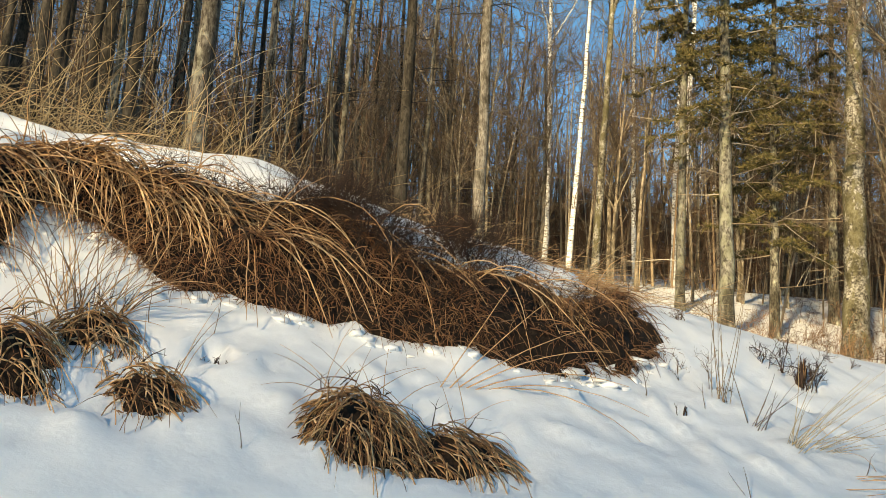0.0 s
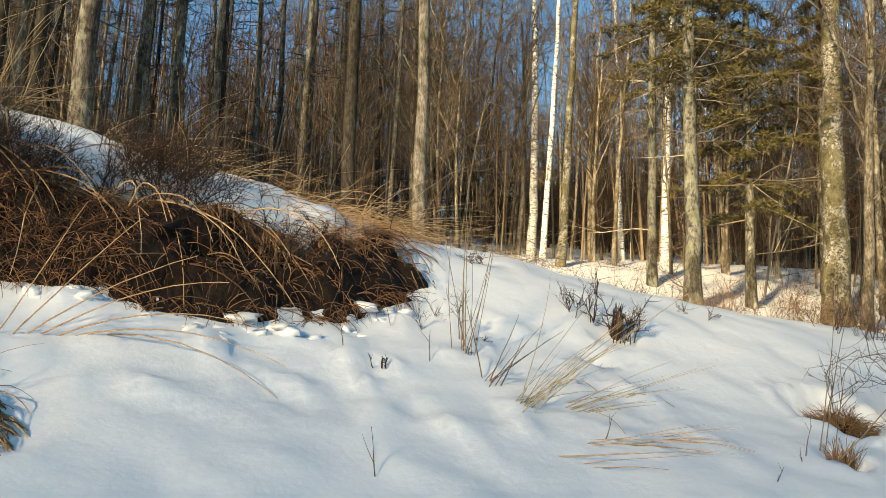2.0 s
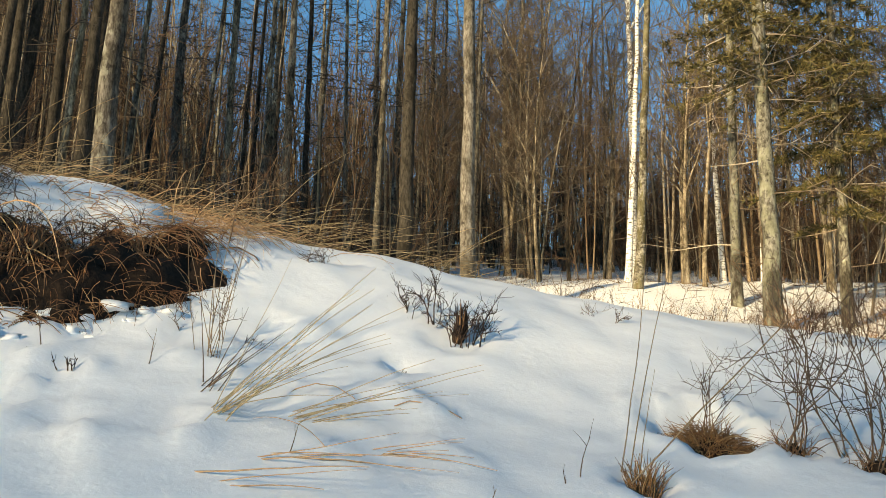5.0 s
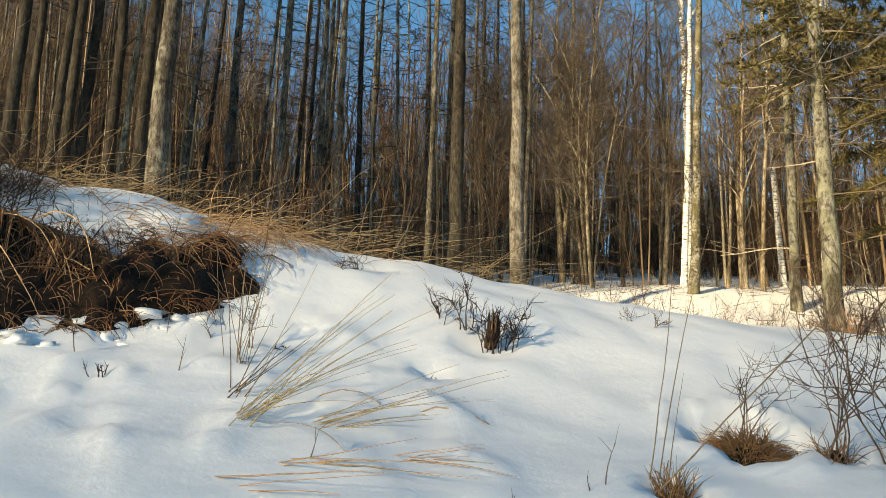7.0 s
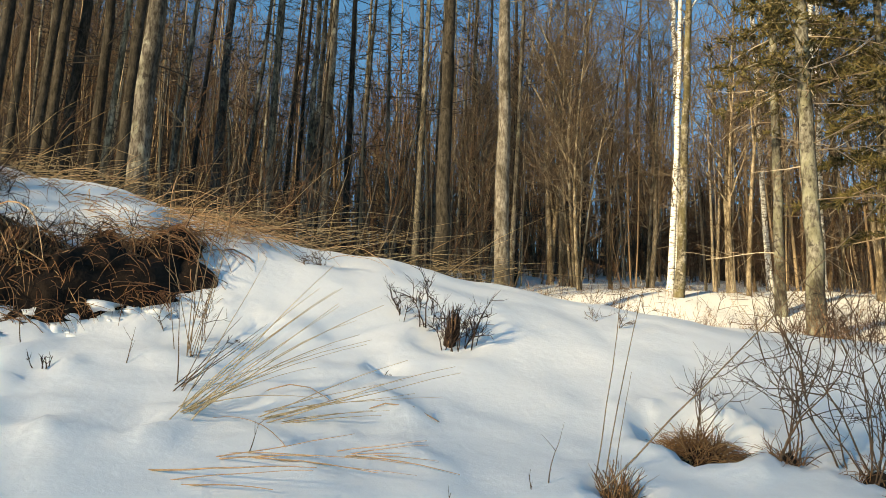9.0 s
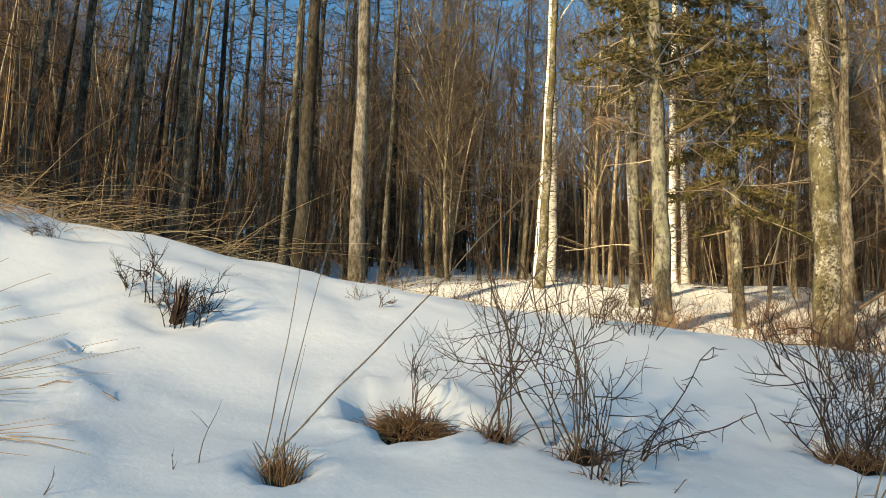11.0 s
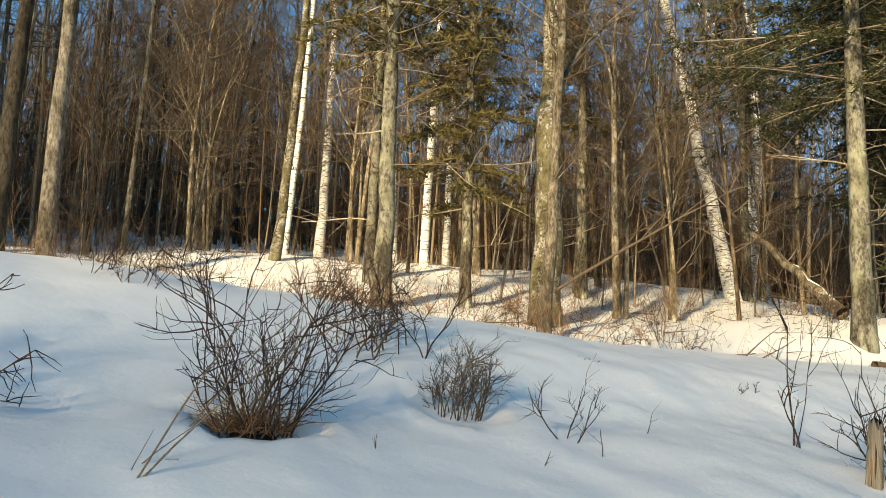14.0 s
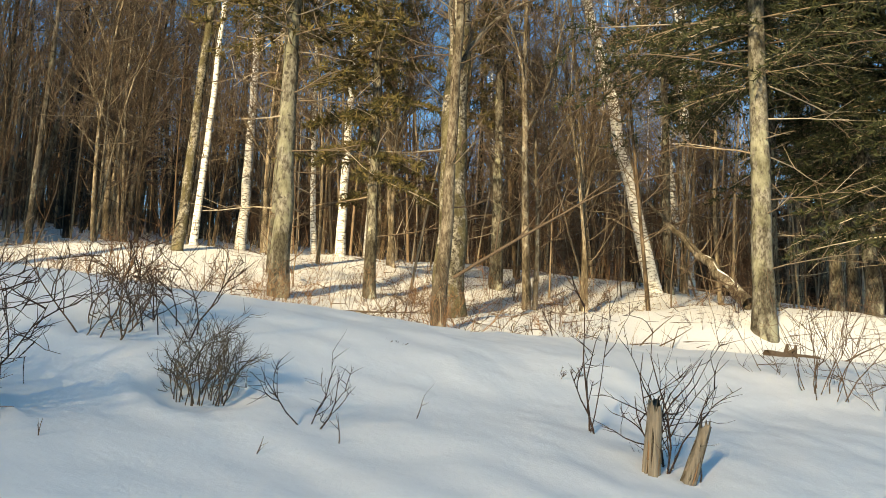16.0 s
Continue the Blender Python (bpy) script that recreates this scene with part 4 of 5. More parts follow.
def thatch_tuft(seed, x, y, rx, ry, h, count, label, whiskers=12, sweep=0.5):
    """A collapsed tuft: long straws fall over an earthy heart and sweep down the slope."""
    rng = random.Random(seed)
    base = floor_at(x, y, 0.11, False)
    h += 0.07
    ob = thing("grass_tuft", base, label, "dry grass", "grass tufts on the snow")
    along, down = Vector((AX, AY, 0)), Vector((AY, -AX, 0))

    def spot(a, q, z):
        v = along * (rx * q * math.cos(a)) + down * (ry * q * math.sin(a))
        v.z = z + float(ground_z(x + v.x, y + v.y)) - float(ground_z(x, y))
        return v

    def dome(a, q):
        return h * (1 - min(q, 1) ** 1.8) * (1 + 0.35 * noise.noise(Vector((2 * math.cos(a), 2 * math.sin(a), seed + q))))

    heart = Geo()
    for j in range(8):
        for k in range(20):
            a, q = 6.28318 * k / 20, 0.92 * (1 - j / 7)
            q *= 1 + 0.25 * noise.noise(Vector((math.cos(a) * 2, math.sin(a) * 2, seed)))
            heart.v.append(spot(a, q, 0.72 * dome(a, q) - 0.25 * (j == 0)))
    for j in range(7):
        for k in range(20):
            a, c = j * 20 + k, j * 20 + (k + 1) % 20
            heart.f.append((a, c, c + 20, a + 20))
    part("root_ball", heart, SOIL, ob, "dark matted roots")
    heaps = (Geo(), Geo(), Geo())
    for _ in range(count):
        a, q = rng.uniform(0, 6.28318), 0.95 * math.sqrt(rng.random())
        o = spot(a, q, dome(a, q) * rng.uniform(0.75, 1.05))
        out = along * math.cos(a) + down * math.sin(a)
        d = out * rng.uniform(0.2, 1.0) * (0.3 + q) + along * rng.gauss(sweep, 0.65) + down * rng.uniform(0.0, 0.9) + Vector((0, 0, rng.uniform(-0.35, 0.40) * (1.1 - q)))
        kind = rng.choice((0, 0, 0, 1, 1, 2, 2))
        blade(heaps[kind], rng, o, d, rng.uniform(0.18, 0.55) * (1.15 - 0.5 * q) * (1 if kind == 0 else 0.8), rng.uniform(0.0034, 0.0070) * (1 if kind == 0 else 0.75), rng.uniform(1.4, 3.2), 7, 3, 0.15)
    for _ in range(whiskers):
        a = rng.uniform(3.4, 6.0)
        blade(heaps[0], rng, spot(a, 0.6, 0.6 * h), along * rng.gauss(0.4, 0.6) + Vector((0, 0, rng.uniform(0.3, 1.0))), rng.uniform(0.2, 0.5), 0.003, rng.uniform(0.3, 1.2), 6, 3, 0.08)
    part("straw", heaps[0], STRAW, ob)
    part("dead_grass", heaps[1], RUST, ob, "rust-brown dead grass between the straw")
    part("old_grass", heaps[2], ROOT, ob, "dark brown old stalks")
    for _ in range(5):
        c = Geo()
        spray(c, rng, spot(rng.uniform(3.3, 6.1), 0.55, 0.75 * h), Vector((rng.gauss(0, 0.5), 0.2, 0.8)), rng.uniform(0.05, 0.14), 0.004, 1, 3, 0.3, 0.0, 4, 0.9)
        part("sprig", c, HEATH, ob, "dark broken sprig")
    return ob


# tufts in the snow
thatch_tuft(1, -0.40, 4.50, 0.40, 0.36, 0.25, 640, "large domed tuft of drooping tan straw in the snow", 16, 0.05)
thatch_tuft(11, 0.10, 4.62, 0.44, 0.27, 0.16, 460, "lower side of a large straw tuft spilling over snow", 8, 0.8)
thatch_tuft(12, -2.05, 4.05, 0.34, 0.34, 0.22, 350, "shaggy tuft of dry straw poking through snow", 24, 0.1)
thatch_tuft(13, -1.40, 4.22, 0.26, 0.24, 0.15, 250, "flattened tuft of dry straw in the snow", 8, 0.5)
thatch_tuft(16, -1.80, 4.52, 0.24, 0.20, 0.16, 240, "small dark tuft of dry straw behind a snow hollow", 12, 0.2)
grass_tuft(14, -1.95, 4.65, 60, 0.80, 0.6, 0.9, STRAW, "thin upright dry grass at the bank's foot", (0.1, 0.1), 0.004, base=0.2)
grass_tuft(2, 4.66, 7.56, 620, 0.18, 0.35, 1.5, TUFT, "rust-brown dead grass tuft in a snow hollow", base=0.20, r=0.0034, mound=0.09)
grass_tuft(3, 4.33, 6.63, 110, 0.19, 0.4, 0.6, TUFT, "small tuft of cut straw in the snow", base=0.07, r=0.0038, mound=0.03)
bush(4, 5.52, 7.55, 12, 0.95, 0.45, "bare many-stemmed bush with dark twigs", TWIG, 0.005, straw=110, base=0.17)
bush(20, 5.62, 7.18, 5, 0.45, 0.6, "small bare sprigs and dead grass in the snow", HEATH, straw=70, base=0.08)
bush(5, 5.10, 7.55, 5, 0.85, 0.4, "thin bare shrub rising from dead grass", straw=110, base=0.09)
bush(6, 6.98, 8.32, 24, 0.74, 0.55, "dense dark bare bush with rusty grass at its foot", HEATH, straw=420, base=0.20)
bush(7, 7.97, 9.20, 34, 0.40, 0.25, "low bare bush of fine pale-brown upright twigs", BRANCH, base=0.14, r=0.0042)
bush(8, 7.6, 9.85, 12, 0.62, 0.6, "bare bush of dark stems on the snow slope", HEATH, base=0.22)
bush(9, 10.33, 9.20, 9, 0.90, 0.30, "bare bush of dark stems behind broken stems", HEATH, base=0.07, kids=3)
bush(15, 10.1, 9.75, 3, 0.85, 0.2, "slim upright bare stems in the snow", HEATH, kids=3, base=0.06)
bush(16, 12.85, 12.2, 14, 1.1, 0.7, "bare bush at the edge of the wood", base=0.3)
bush(17, 13.6, 12.0, 10, 1.1, 0.8, "bare bush at the edge of the wood", base=0.3)
bush(10, 8.55, 8.98, 3, 0.45, 1.0, "forked bare twig standing in the snow", HEATH, kids=4, base=0.05, r=0.004)


# ---- small things on the slope ----
def stalk(g, rng, x, y, dx, dy, dz, length, r, droop, segs=7, lift=0.0):
    p = floor_at(x, y, 0.02, False) + Vector((0, 0, lift))
    d = Vector((dx, dy, dz)).normalized()
    pts = [p]
    for i in range(segs):
        d = (d + Vector((0, 0, -droop / segs)) + rand_dir(rng) * 0.05).normalized()
        pts.append(pts[-1] + d * (length / segs))
    g.tube(pts, taper(r, r * 0.35, len(pts)), 4)
    return pts


def reed_clump(seed, label, stalks, material=None, category="dry reeds"):
    """Single dry stalks; each is (x, y, way, length, thickness, droop)."""
    rng = random.Random(seed)
    x0, y0 = stalks[0][0], stalks[0][1]
    base = floor_at(x0, y0, 0.02, False)
    ob = thing("dry_reed", base, label, category, "dry reeds on the snow")
    for x, y, d, length, r, droop in stalks:
        g = Geo()
        stalk(g, rng, x, y, d[0], d[1], d[2], length, r, droop)
        g.v = [p - base for p in g.v]
        part("reed_stalk", g, material or STRAW, ob)
    return ob


def fan(seed, x, y, count, way_to, spread, length, droop, r=0.0035, rise=0.35):
    rng = random.Random(seed)
    out = []
    for _ in range(count):
        d = (way_to[0] + rng.gauss(0, spread), way_to[1] + rng.gauss(0, spread), max(0.06, rng.gauss(rise, spread * 0.6)))
        out.append((x + rng.gauss(0, 0.03), y + rng.gauss(0, 0.03), d, length * rng.uniform(0.5, 1.1), r * rng.uniform(0.7, 1.2), droop * rng.uniform(0.5, 1.4)))
    return out


reed_clump(1, "bent dry reeds fanning out of the snow", fan(1, 2.45, 6.13, 17, (0.75, 0.45), 0.30, 1.05, 0.30, 0.0030, rise=0.85), CREST)
reed_clump(2, "dry stems leaning out of the snow", fan(2, 2.25, 6.38, 8, (0.6, 0.3), 0.22, 0.6, 0.1, rise=0.85), TWIG)
reed_clump(3, "flattened sheaf of dry reeds lying on snow", fan(3, 2.72, 6.36, 10, (1.0, 0.35), 0.07, 1.0, 0.15, 0.003, rise=0.34), CREST)
reed_clump(11, "arching dry grass blades bent to the snow", [(3.05, 6.75, (0.75, 0.3, 0.75), 1.0, 0.0036, 3.0), (3.3, 6.45, (0.8, 0.1, 0.5), 0.85, 0.0036, 2.8), (2.6, 6.5, (0.6, 0.3, 0.9), 0.7, 0.0034, 2.8), (3.6, 6.15, (0.6, 0.2, 0.4), 0.4, 0.0026, 2.6)])
reed_clump(4, "scattered cut straws lying on the snow", fan(44, 2.75, 5.95, 6, (1.0, 0.05), 0.13, 0.8, 0.10, rise=0.10) + fan(45, 3.15, 6.25, 5, (1.0, 0.0), 0.16, 0.6, 0.10, rise=0.08) + fan(46, 2.6, 5.7, 3, (1.0, 0.1), 0.1, 0.9, 0.05, rise=0.06) + fan(47, 3.0, 6.05, 5, (-0.3, 0.6), 0.5, 0.35, 1.6, rise=0.8))
reed_clump(5, "upright dry reeds beside the bank's end", fan(5, 2.11, 6.67, 10, (0.05, 0.0), 0.10, 1.35, 0.05, 0.0032, rise=1.0), STEM)
reed_clump(6, "two tall slim dry reeds", [(4.22, 6.70, (0.16, 0.04, 1), 1.15, 0.0034, 0.0), (4.26, 6.72, (0.21, 0.05, 1), 1.18, 0.0034, 0.0), (4.30, 6.68, (0.10, 0.02, 1), 0.5, 0.003, 0.1)], STEM)


def plumed_stalk():
    """A long straight stalk that leans over the tufts, with a drooping seed plume."""
    rng = random.Random(7)
    base = Vector((4.27, 6.54, 0.58))
    ob = thing("dry_reed", base, "long straight dry stalk with a pale drooping plume", "dry reeds", "dry reeds on the snow")
    end = Vector((1.30, 0.01, 1.40))
    g, p = Geo(), Geo()
    pts = [end * (i / 9) + rand_dir(rng) * (0.006 if 0 < i < 9 else 0) for i in range(10)]
    g.tube(pts, taper(0.0040, 0.0020, 10), 5)
    part("reed_stalk", g, STEM, ob)
    for _ in range(46):
        q = end + Vector((rng.uniform(0, 0.10), rng.gauss(0, 0.004), rng.uniform(0, 0.03)))
        blade(p, rng, q, Vector((1, rng.gauss(0, 0.25), rng.uniform(-0.1, 0.4))), rng.uniform(0.03, 0.09), 0.0016, 1.2, 3, 3, 0.1)
    part("seed_plume", p, STRAW, ob, "pale feathery seed plume")


plumed_stalk()
reed_clump(8, "two crossed dry straws on the snow", [(6.72, 7.45, (0.25, 0.6, 0.35), 0.42, 0.0035, 0.05), (6.66, 7.62, (0.30, -0.1, 0.02), 0.2, 0.003, 0.0)], STEM)
reed_clump(9, "long plumed grass stalk arching over the slope", [(6.75, 8.0, (0.55, 0.2, 0.75), 1.1, 0.004, 0.1)], STEM)
reed_clump(12, "long straight dry stalk leaning over the snow", [(6.76, 7.36, (0.28, 0.22, 0.57), 1.0, 0.0045, 0.05), (6.77, 7.37, (0.40, 0.26, 0.56), 1.15, 0.004, 0.45), (6.72, 7.42, (0.1, 0.3, 0.5), 0.2, 0.003, 0.0)], STEM)
reed_clump(10, "bent reeds growing from the bank's foot", [(-0.02 + 0.05 * i, 5.30 + 0.03 * i, (0.55 + 0.09 * i, 0.05, 0.85 - 0.1 * i), 0.75 + 0.07 * i, 0.0045, 0.15 + 0.12 * i) for i in range(7)])
for k, (x, y, h) in enumerate(((1.92, 6.43, 0.22), (1.45, 6.24, 0.28), (2.87, 6.00, 0.14), (4.05, 6.45, 0.2), (4.0, 6.35, 0.08), (8.69, 8.78, 0.16), (9.07, 9.35, 0.16), (5.9, 7.1, 0.1), (-1.62, 4.75, 0.3), (-1.3, 4.9, 0.2),
                               (8.35, 8.5, 0.1), (7.55, 8.2, 0.09), (3.72, 5.95, 0.1), (-0.9, 4.05, 0.16))):
    rng = random.Random(60 + k)
    ob = thing("twig", floor_at(x, y, 0.02, False), "thin dead twig sticking out of the snow", "twig", "loose twigs in the snow")
    g = Geo()
    spray(g, rng, Vector((0, 0, 0)), Vector((rng.gauss(0.15, 0.25), rng.gauss(0, 0.2), 1)), h, 0.0035, 1, 2, 0.14, 0.0, 4, 0.7)
    part("twig_stem", g, TWIG, ob)


def stump(x, y):
    """A rotten stump: ragged shell leaning out of the snow."""
    rng = random.Random(70)
    ob = thing("stump", floor_at(x, y, 0.08, False), "small weathered splintered stump in the snow", "stump")
    g = Geo()
    sides, rows_ = 14, 6
    for j in range(rows_ + 1):
        t = j / rows_
        for k in range(sides):
            a = 6.28318 * k / sides
            ragged = 0.05 * noise.noise(Vector((3 * math.cos(a), 3 * math.sin(a), 9))) + 0.03 * (k % 3 == 0)
            rr = 0.030 * (1.3 - 0.5 * t) * (1 + 0.18 * noise.noise(Vector((2 * math.cos(a), 2 * math.sin(a), t * 2))))
            g.v.append(Vector((rr * math.cos(a) + 0.05 * t, rr * math.sin(a), t * (0.13 + ragged * 1.6))))
    for j in range(rows_):
        for k in range(sides):
            a, b = j * sides + k, j * sides + (k + 1) % sides
            g.f.append((a, b, b + sides, a + sides))
    g.f.append(tuple(rows_ * sides + k for k in range(sides)))
    part("shell", g, SOIL, ob)
    for k in range(13):
        c = Geo()
        a = rng.uniform(0, 6.28)
        o = Vector((math.cos(a), math.sin(a), 0)) * 0.03
        p = [o, o * 1.05 + Vector((0.02, 0, 0.12)), o * 0.9 + Vector((0.04 + rng.gauss(0, 0.02), 0, rng.uniform(0.2, 0.3)))]
        c.tube(p, [0.009, 0.007, 0.002], 4)
        part("splinter", c, HEATH if k % 6 else ROOT, ob)
    return ob


stump(3.18, 7.86)
bush(71, 3.24, 7.84, 17, 0.30, 0.75, "dark low sprigs beside the stump", HEATH, 0.005, base=0.12)
bush(72, 2.96, 7.92, 10, 0.30, 0.35, "dark low sprigs in the snow", HEATH, 0.005, base=0.12)
bush(73, 2.17, 8.05, 9, 0.22, 0.8, "low dry sprigs near the crest", TWIG, 0.0035, base=0.1)
bush(74, 4.05, 9.0, 7, 0.2, 1.0, "low bent sprigs on the snow crest", TWIG, 0.0035, base=0.15)
bush(75, 7.0, 10.9, 14, 0.40, 0.8, "rusty low bush on the snow crest", RUST, 0.005, base=0.16)
bush(76, 5.9, 10.6, 9, 0.35, 0.9, "low bare sprigs on the snow crest", TWIG, 0.004, base=0.3)
bush(83, 5.92, 9.80, 9, 0.42, 0.6, "dark brush with a few dry leaves on the slope", HEATH, 0.0045, base=0.12)
bush(84, 5.6, 10.0, 7, 0.40, 0.6, "dark brush on the snow crest", HEATH, 0.0045, base=0.12)
bush(77, 4.66, 7.66, 4, 0.6, 0.7, "thin branching twigs rising from a grass tuft", TWIG, 0.0045, base=0.1)
bush(78, 6.9, 8.2, 9, 0.5, 1.3, "low side twigs of a bush", TWIG, 0.004, base=0.2)
bush(79, 7.35, 9.6, 10, 0.6, 0.8, "bare bush on the snow slope", base=0.15)
bush(80, 1.95, 6.95, 6, 0.32, 0.6, "dry brushwood at the end of the bank", TWIG, 0.0035, base=0.18)
bush(81, 9.0, 10.7, 5, 0.10, 1.5, "a few leaves and twigs on the snow", TWIG, 0.004, base=0.06)
bush(82, 10.2, 10.95, 6, 0.10, 1.5, "a few leaves and twigs on the snow", TWIG, 0.004, base=0.12)


def bramble(seed, x, y, canes):
    """A dark kinked bramble with short side shoots."""
    rng = random.Random(seed)
    ob = thing("bramble", floor_at(x, y, 0.04, False), "dark kinked bramble hanging over the snow", "bramble")
    for _ in range(canes):
        g = Geo()
        d = Vector((rng.uniform(0.3, 1.0), rng.gauss(0, 0.4), rng.uniform(0.35, 0.9)))
        pts = way(rng, Vector((0, 0, 0)), d, rng.uniform(0.4, 0.75), 8, 0.38, -0.5)
        g.tube(pts, taper(0.0042, 0.002, len(pts)), 4)
        cane = part("bramble_cane", g, HEATH, ob)
        for q in pts[2:]:
            for _ in range(2):
                c = Geo()
                c.tube(way(rng, q, rand_dir(rng) + Vector((0.2, 0, -0.1)), rng.uniform(0.05, 0.17), 3, 0.4, -0.2), taper(0.003, 0.0015, 4), 3)
                part("side_shoot", c, HEATH, cane)
    return ob


bramble(90, 5.78, 7.62, 5)


def stake(seed, x, y, height, r, lean):
    """A split, broken-off stem: ragged bark strips round pale wood, splintered at the top."""
    rng = random.Random(seed)
    ob = thing("broken_stem", floor_at(x, y, 0.08, False), "short broken-off stem with pale splintered wood", "broken stem", "broken stems in the snow")
    g = Geo()
    sides, rows_ = 14, 9
    for j in range(rows_ + 1):
        t = j / rows_
        for k in range(sides):
            a = 6.28318 * k / sides
            rr = r * (1.2 - 0.3 * t) * (1 + 0.5 * noise.noise(Vector((1.7 * math.cos(a), 1.7 * math.sin(a), seed + 2 * t))) + 0.12 * (k % 2))
            top = height * t * (1 + 0.55 * t * noise.noise(Vector((2.2 * math.cos(a), 2.2 * math.sin(a), seed))))
            g.v.append(Vector((rr * math.cos(a) + lean * t, rr * math.sin(a), top)))
    for j in range(rows_):
        for k in range(sides):
            a, b = j * sides + k, j * sides + (k + 1) % sides
            g.f.append((a, b, b + sides, a + sides))
    g.f.append(tuple(rows_ * sides + k for k in range(sides)))
    part("wood", g, WOOD, ob)
    for k in range(15):
        a = 0.43 * k
        c = Geo()
        o = Vector((math.cos(a), math.sin(a), 0)) * r * 1.1
        t0, t1 = rng.uniform(0.0, 0.4), rng.uniform(0.5, 1.12)
        c.tube([o + Vector((lean * t, 0, height * t)) + rand_dir(rng) * 0.004 - o * (0.25 * t) for t in (t0, 0.5 * (t0 + t1), t1)], [0.009, 0.008, 0.003], 4)
        part("bark_strip", c, (ROOT, PALE, WOOD)[k % 3], ob, "torn strip of brown bark")


stake(95, 10.27, 9.10, 0.42, 0.036, 0.02)
stake(96, 10.42, 9.06, 0.34, 0.032, 0.12)
# dark bits of dead plants in small pits of the snow
for k, (x, y) in enumerate(((1.66, 6.16), (2.11, 6.72), (3.01, 7.28), (2.18, 6.96), (1.47, 6.26), (-1.22, 4.70), (-1.09, 4.79))):
    bush(200 + k, x, y, 6, 0.07, 1.6, "dark dead sprig in a small snow pit", HEATH, 0.0045, 1, 4, 0.07)
reed_clump(13, "two crossed dead twigs poking out of the snow", [(1.80, 5.09, (-0.15, 0.25, 1.0), 0.24, 0.0035, 0.0), (1.83, 5.12, (-0.45, 0.5, 0.5), 0.26, 0.003, 0.0)], TWIG)
bush(97, 10.50, 9.12, 2, 0.42, 1.2, "thin side twig beside a broken stem", HEATH, 0.004, base=0.03, kids=4)


CLODS = []


def snow_clod(rng, x, y, size):
    """A lump of broken snow, half sunk."""
    if len(CLODS) < 4:
        g = Geo()
        for j in range(7):
            for k in range(10):
                a, t = 6.28318 * k / 10, 3.14159 * j / 6
                d = Vector((math.sin(t) * math.cos(a), math.sin(t) * math.sin(a), math.cos(t)))
                g.v.append(d * (1 + 0.75 * noise.noise(d * 1.7 + Vector((7.0 * len(CLODS), 0, 0))) + 0.55 * noise.noise(d * 3.1)))
        for j in range(6):
            for k in range(10):
                a, b = j * 10 + k, j * 10 + (k + 1) % 10
                g.f.append((a, b, b + 10, a + 10))
        CLODS.append(g.mesh("snow_clod", SNOW))
    ob = new("snow_clod", rng.choice(CLODS))
    ob.matrix_world = Matrix.Translation(floor_at(x, y, 0.22 * size, False)) @ Matrix.Rotation(rng.uniform(0, 6.28), 4, "Z") @ Matrix.Diagonal((size * rng.uniform(0.8, 1.4), size * rng.uniform(0.7, 1.2), size * rng.uniform(0.32, 0.5), 1))
    tagged(ob, "small clod of broken snow lying on the slope", "snow clod", "snow clods below the bank")


rng = random.Random(77)
for _ in range(60):
    s_ = rng.uniform(-1.5, 5.2)
    x, y = to_world(s_, foot_n(s_) - 0.03 - abs(rng.gauss(0, 0.05)))
    snow_clod(rng, x, y, rng.uniform(0.02, 0.065))
for _ in range(16):
    q = bank_spot(rng.uniform(3.3, 4.8), rng.uniform(0.15, 0.6))
    snow_clod(rng, q.x, q.y, rng.uniform(0.05, 0.10))

def fallen_log():
    """A dead trunk propped against the birches, with snow along its top."""
    a, b = Vector((16.6, 28.6, 6.4)), Vector((17.0, 22.9, 0))
    b.z = float(ground_z(b.x, b.y)) + 0.1
    ob = thing("fallen_trunk", b, "dead birch trunk leaning to the ground with snow on it", "fallen trunk")
    rng = random.Random(97)
    g = Geo()
    pts = [(b - b).lerp(a - b, i / 12) + rand_dir(rng) * 0.05 for i in range(13)]
    g.tube(pts, taper(0.16, 0.03, 13), 9, True)
    part("trunk", g, PALE, ob)
    sn = Geo()
    pts = [p + Vector((0, 0, 0.125 - 0.008 * i)) for i, p in enumerate(pts[:6])]
    sn.tube(pts, [0.015, 0.05, 0.04, 0.045, 0.035, 0.01], 7)
    part("snow_cap", sn, SNOW, ob, "strip of white snow on the trunk")
    br = Geo()
    for _ in range(16):
        spray(br, rng, pts[rng.randrange(1, 6)], rand_dir(rng) + Vector((0, 0, 0.3)), rng.uniform(0.6, 1.6), 0.02, 1, 3)
    part("crown", br, BRANCH, ob)


fallen_log()


def lying_branch(seed, x, y, d, length, r, lift, label):
    rng = random.Random(seed)
    ob = thing("lying_branch", floor_at(x, y, -lift, False), label, "branch", "branches lying in the wood")
    g = Geo()
    pts = way(rng, Vector((0, 0, 0)), Vector(d), length, 8, 0.06, 0.0)
    g.tube(pts, taper(r, r * 0.3, len(pts)), 6)
    part("limb", g, BRANCH, ob)
    for q in pts[2:8]:
        c = Geo()
        c.tube(way(rng, q, Vector(d) + rand_dir(rng) * 0.9 + Vector((0, 0, 0.2)), length * rng.uniform(0.2, 0.4), 4, 0.1, 0.0), taper(r * 0.45, r * 0.15, 5), 4)
        part("side_twig", c, BRANCH, ob)


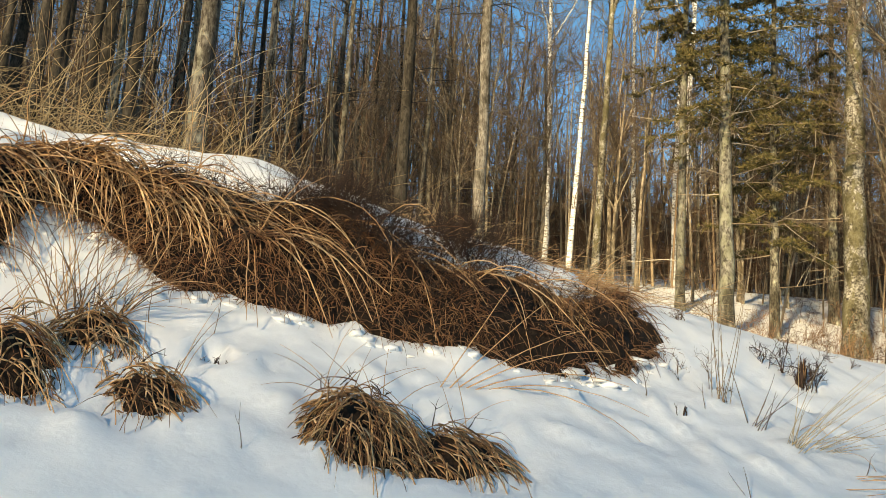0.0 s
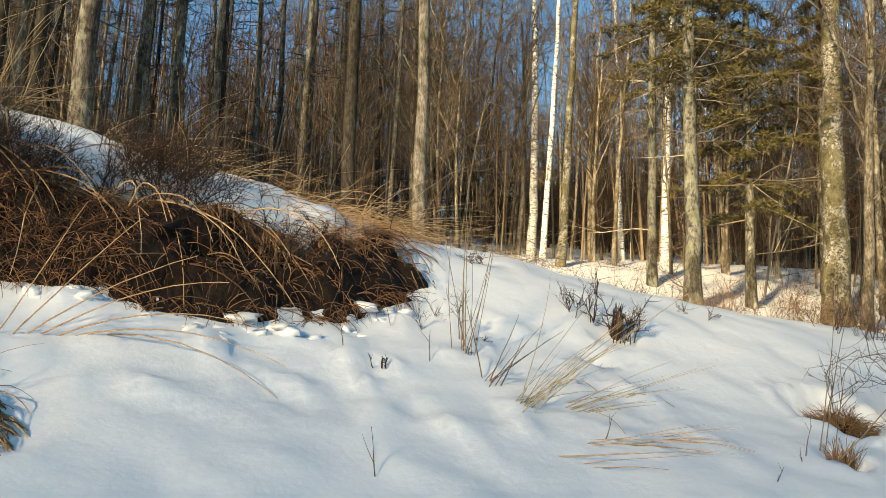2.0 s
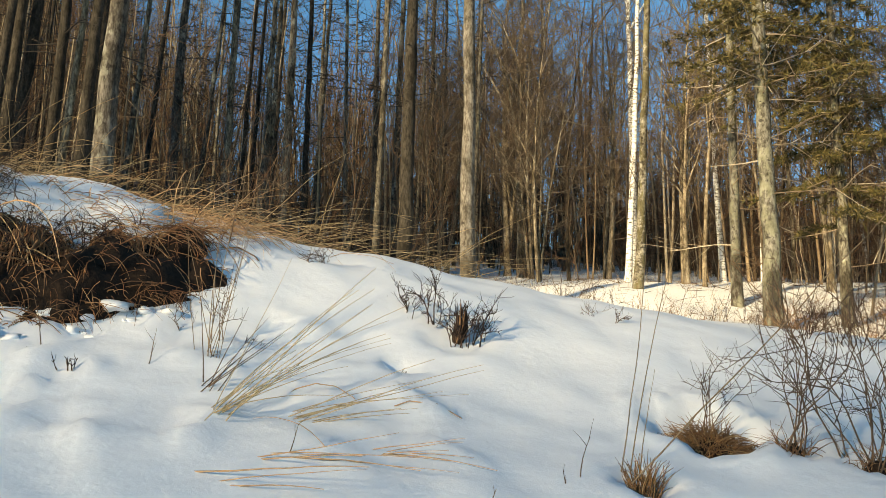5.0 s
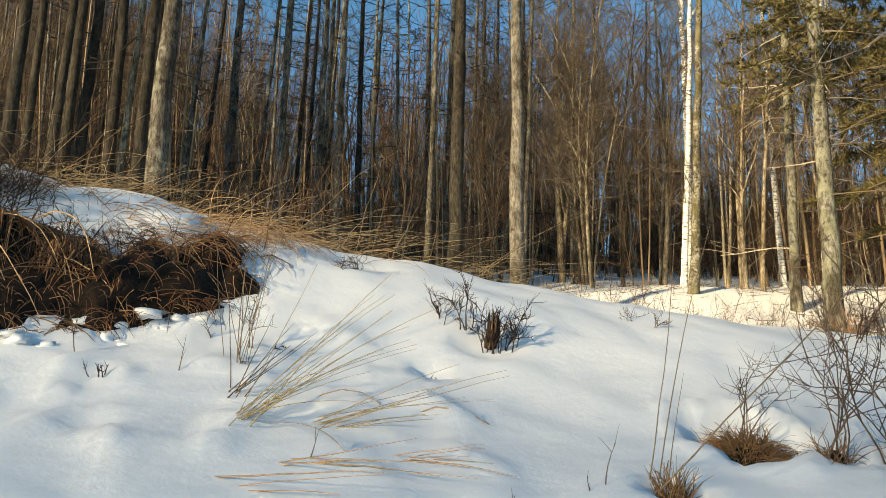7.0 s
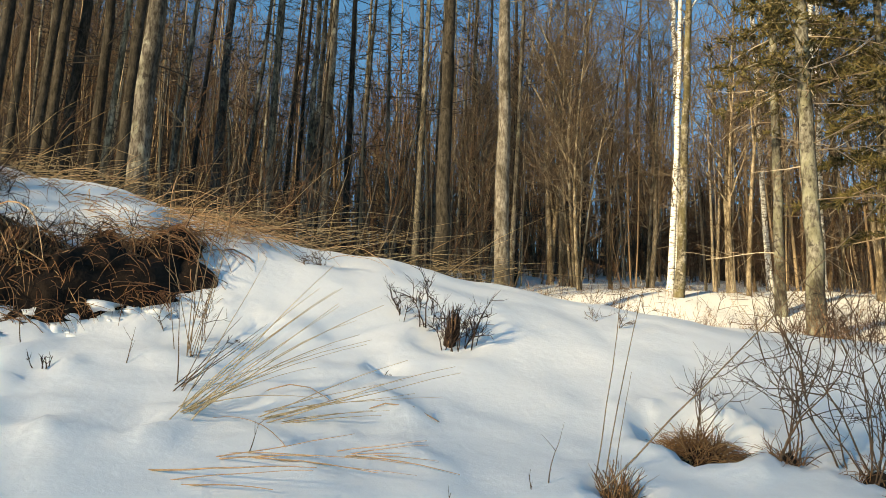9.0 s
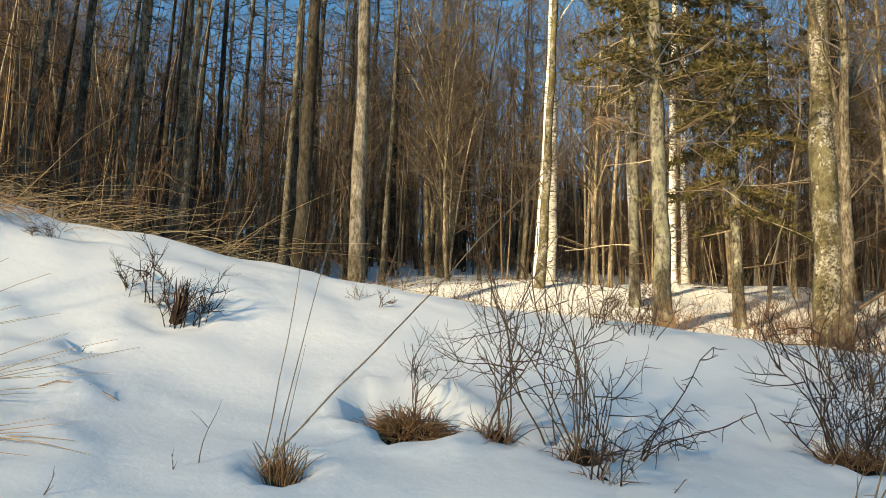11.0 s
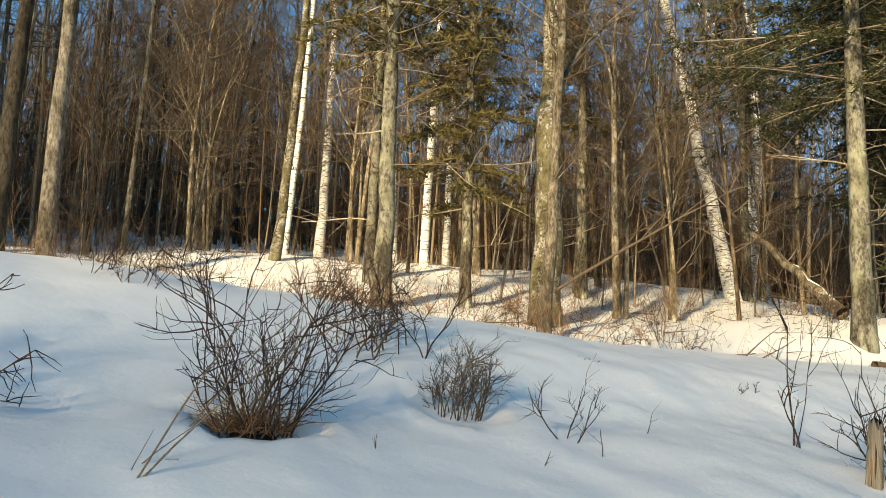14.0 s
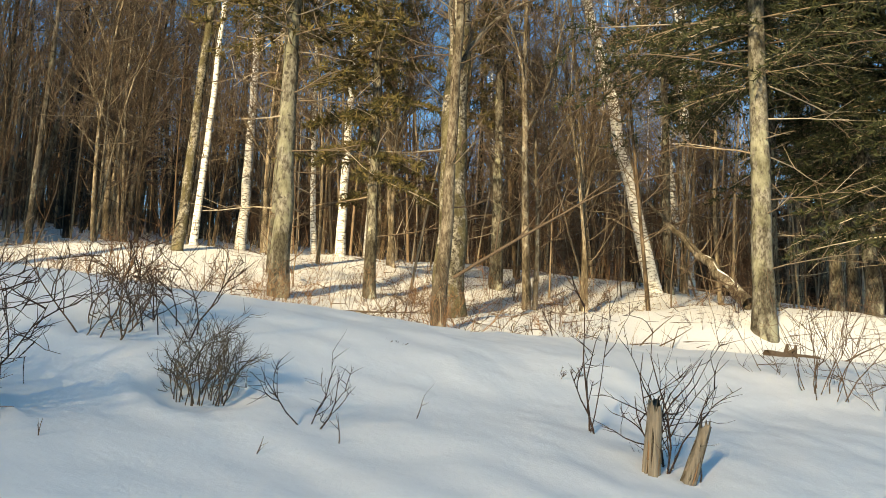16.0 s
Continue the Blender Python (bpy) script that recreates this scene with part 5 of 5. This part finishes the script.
lying_branch(110, 10.2, 19.6, (1.0, -0.1, 0.75), 3.4, 0.035, 0.9, "long bare branch slanting up beside a birch")
lying_branch(111, 12.0, 18.5, (1.0, 0.3, 0.05), 2.6, 0.03, 0.03, "bare fallen branch lying on the forest snow")
lying_branch(113, 8.2, 19.5, (1.0, 0.2, 0.05), 1.8, 0.02, 0.02, "bare fallen branch lying on the forest snow")
lying_branch(115, 15.2, 18.3, (1.0, 0.1, 0.03), 0.9, 0.13, 0.06, "dark half-buried log in the forest snow")
lying_branch(114, 15.5, 18.0, (1.0, 0.2, 0.05), 2.4, 0.04, 0.02, "dark fallen branch lying on the forest snow")
for k in range(95):
    rng = random.Random(120 + k)
    s_, n_ = rng.uniform(9, 27), rng.uniform(10.5, 18)
    x, y = to_world(s_, n_)
    bush(1130 + k, x, y, 4 + k % 4, rng.uniform(0.3, 1.2), 0.8, "thin bare shrub on the forest floor", (TWIG, ROOT, HEATH)[k % 3], 0.006, 2, 4, 0.35)


# ---- added unseen leafless trees across the road, thinning the low sun on the slope ----
def shade_row():
    rng = random.Random(31)
    for k in range(SHADE_COUNT + 2):
        n = rng.uniform(-44, -20)
        along = -10 + 37 * (k + rng.random()) / SHADE_COUNT if k < SHADE_COUNT else rng.uniform(21, 27)
        s = along + 1.475 * (n - 6)
        x, y = to_world(s, n)
        z = float(ground_z(x, y)) - 0.1
        top = 1.0 + 0.479 * ((13.0 if k < SHADE_COUNT else 18.0) - n) - z - rng.uniform(-1.5, 5.0) - (1.0 if 9 < along < 15 else 0)
        pick = rng.randrange(6)
        kind, size = KINDS["bare"][pick], top / (7.5 + 1.6 * pick)
        # copies keep the forest trees' labels, though they only filter sunlight
        copy_thing(kind, Matrix.Translation((x, y, z)) @ Matrix.Rotation(rng.uniform(0, 6.28), 4, "Z") @ Matrix.Scale(size, 4))


shade_row()


def forest_litter():
    """Fallen twigs and old stalks on the snow under the trees."""
    rng = random.Random(41)
    g, st = Geo(), Geo()
    for _ in range(3200):
        s, n = rng.uniform(2, 34), 9.5 + 17 * rng.random()
        x, y = to_world(s, n)
        p = floor_at(x, y, 0.01, False)
        if rng.random() < 0.6:
            pts = way(rng, p, rand_dir(rng, True) + Vector((0, 0, rng.uniform(-0.02, 0.25))), rng.uniform(0.15, 0.9), 3, 0.12, 0.0)
            g.tube(pts, taper(rng.uniform(0.004, 0.012), 0.002, 4), 3)
        else:
            pts = way(rng, p, rand_dir(rng, True) * 0.5 + Vector((0, 0, 1)), rng.uniform(0.15, 0.8), 3, 0.12, 0.0)
            st.tube(pts, taper(rng.uniform(0.003, 0.007), 0.002, 4), 3)
    ob = tagged(new("forest_litter"), "fallen twigs and thin dead stalks on the forest snow", "fallen twigs", kind="stuff")
    part("fallen_twigs", g, TWIG, ob)
    part("dead_stalks", st, STEM, ob)


forest_litter()
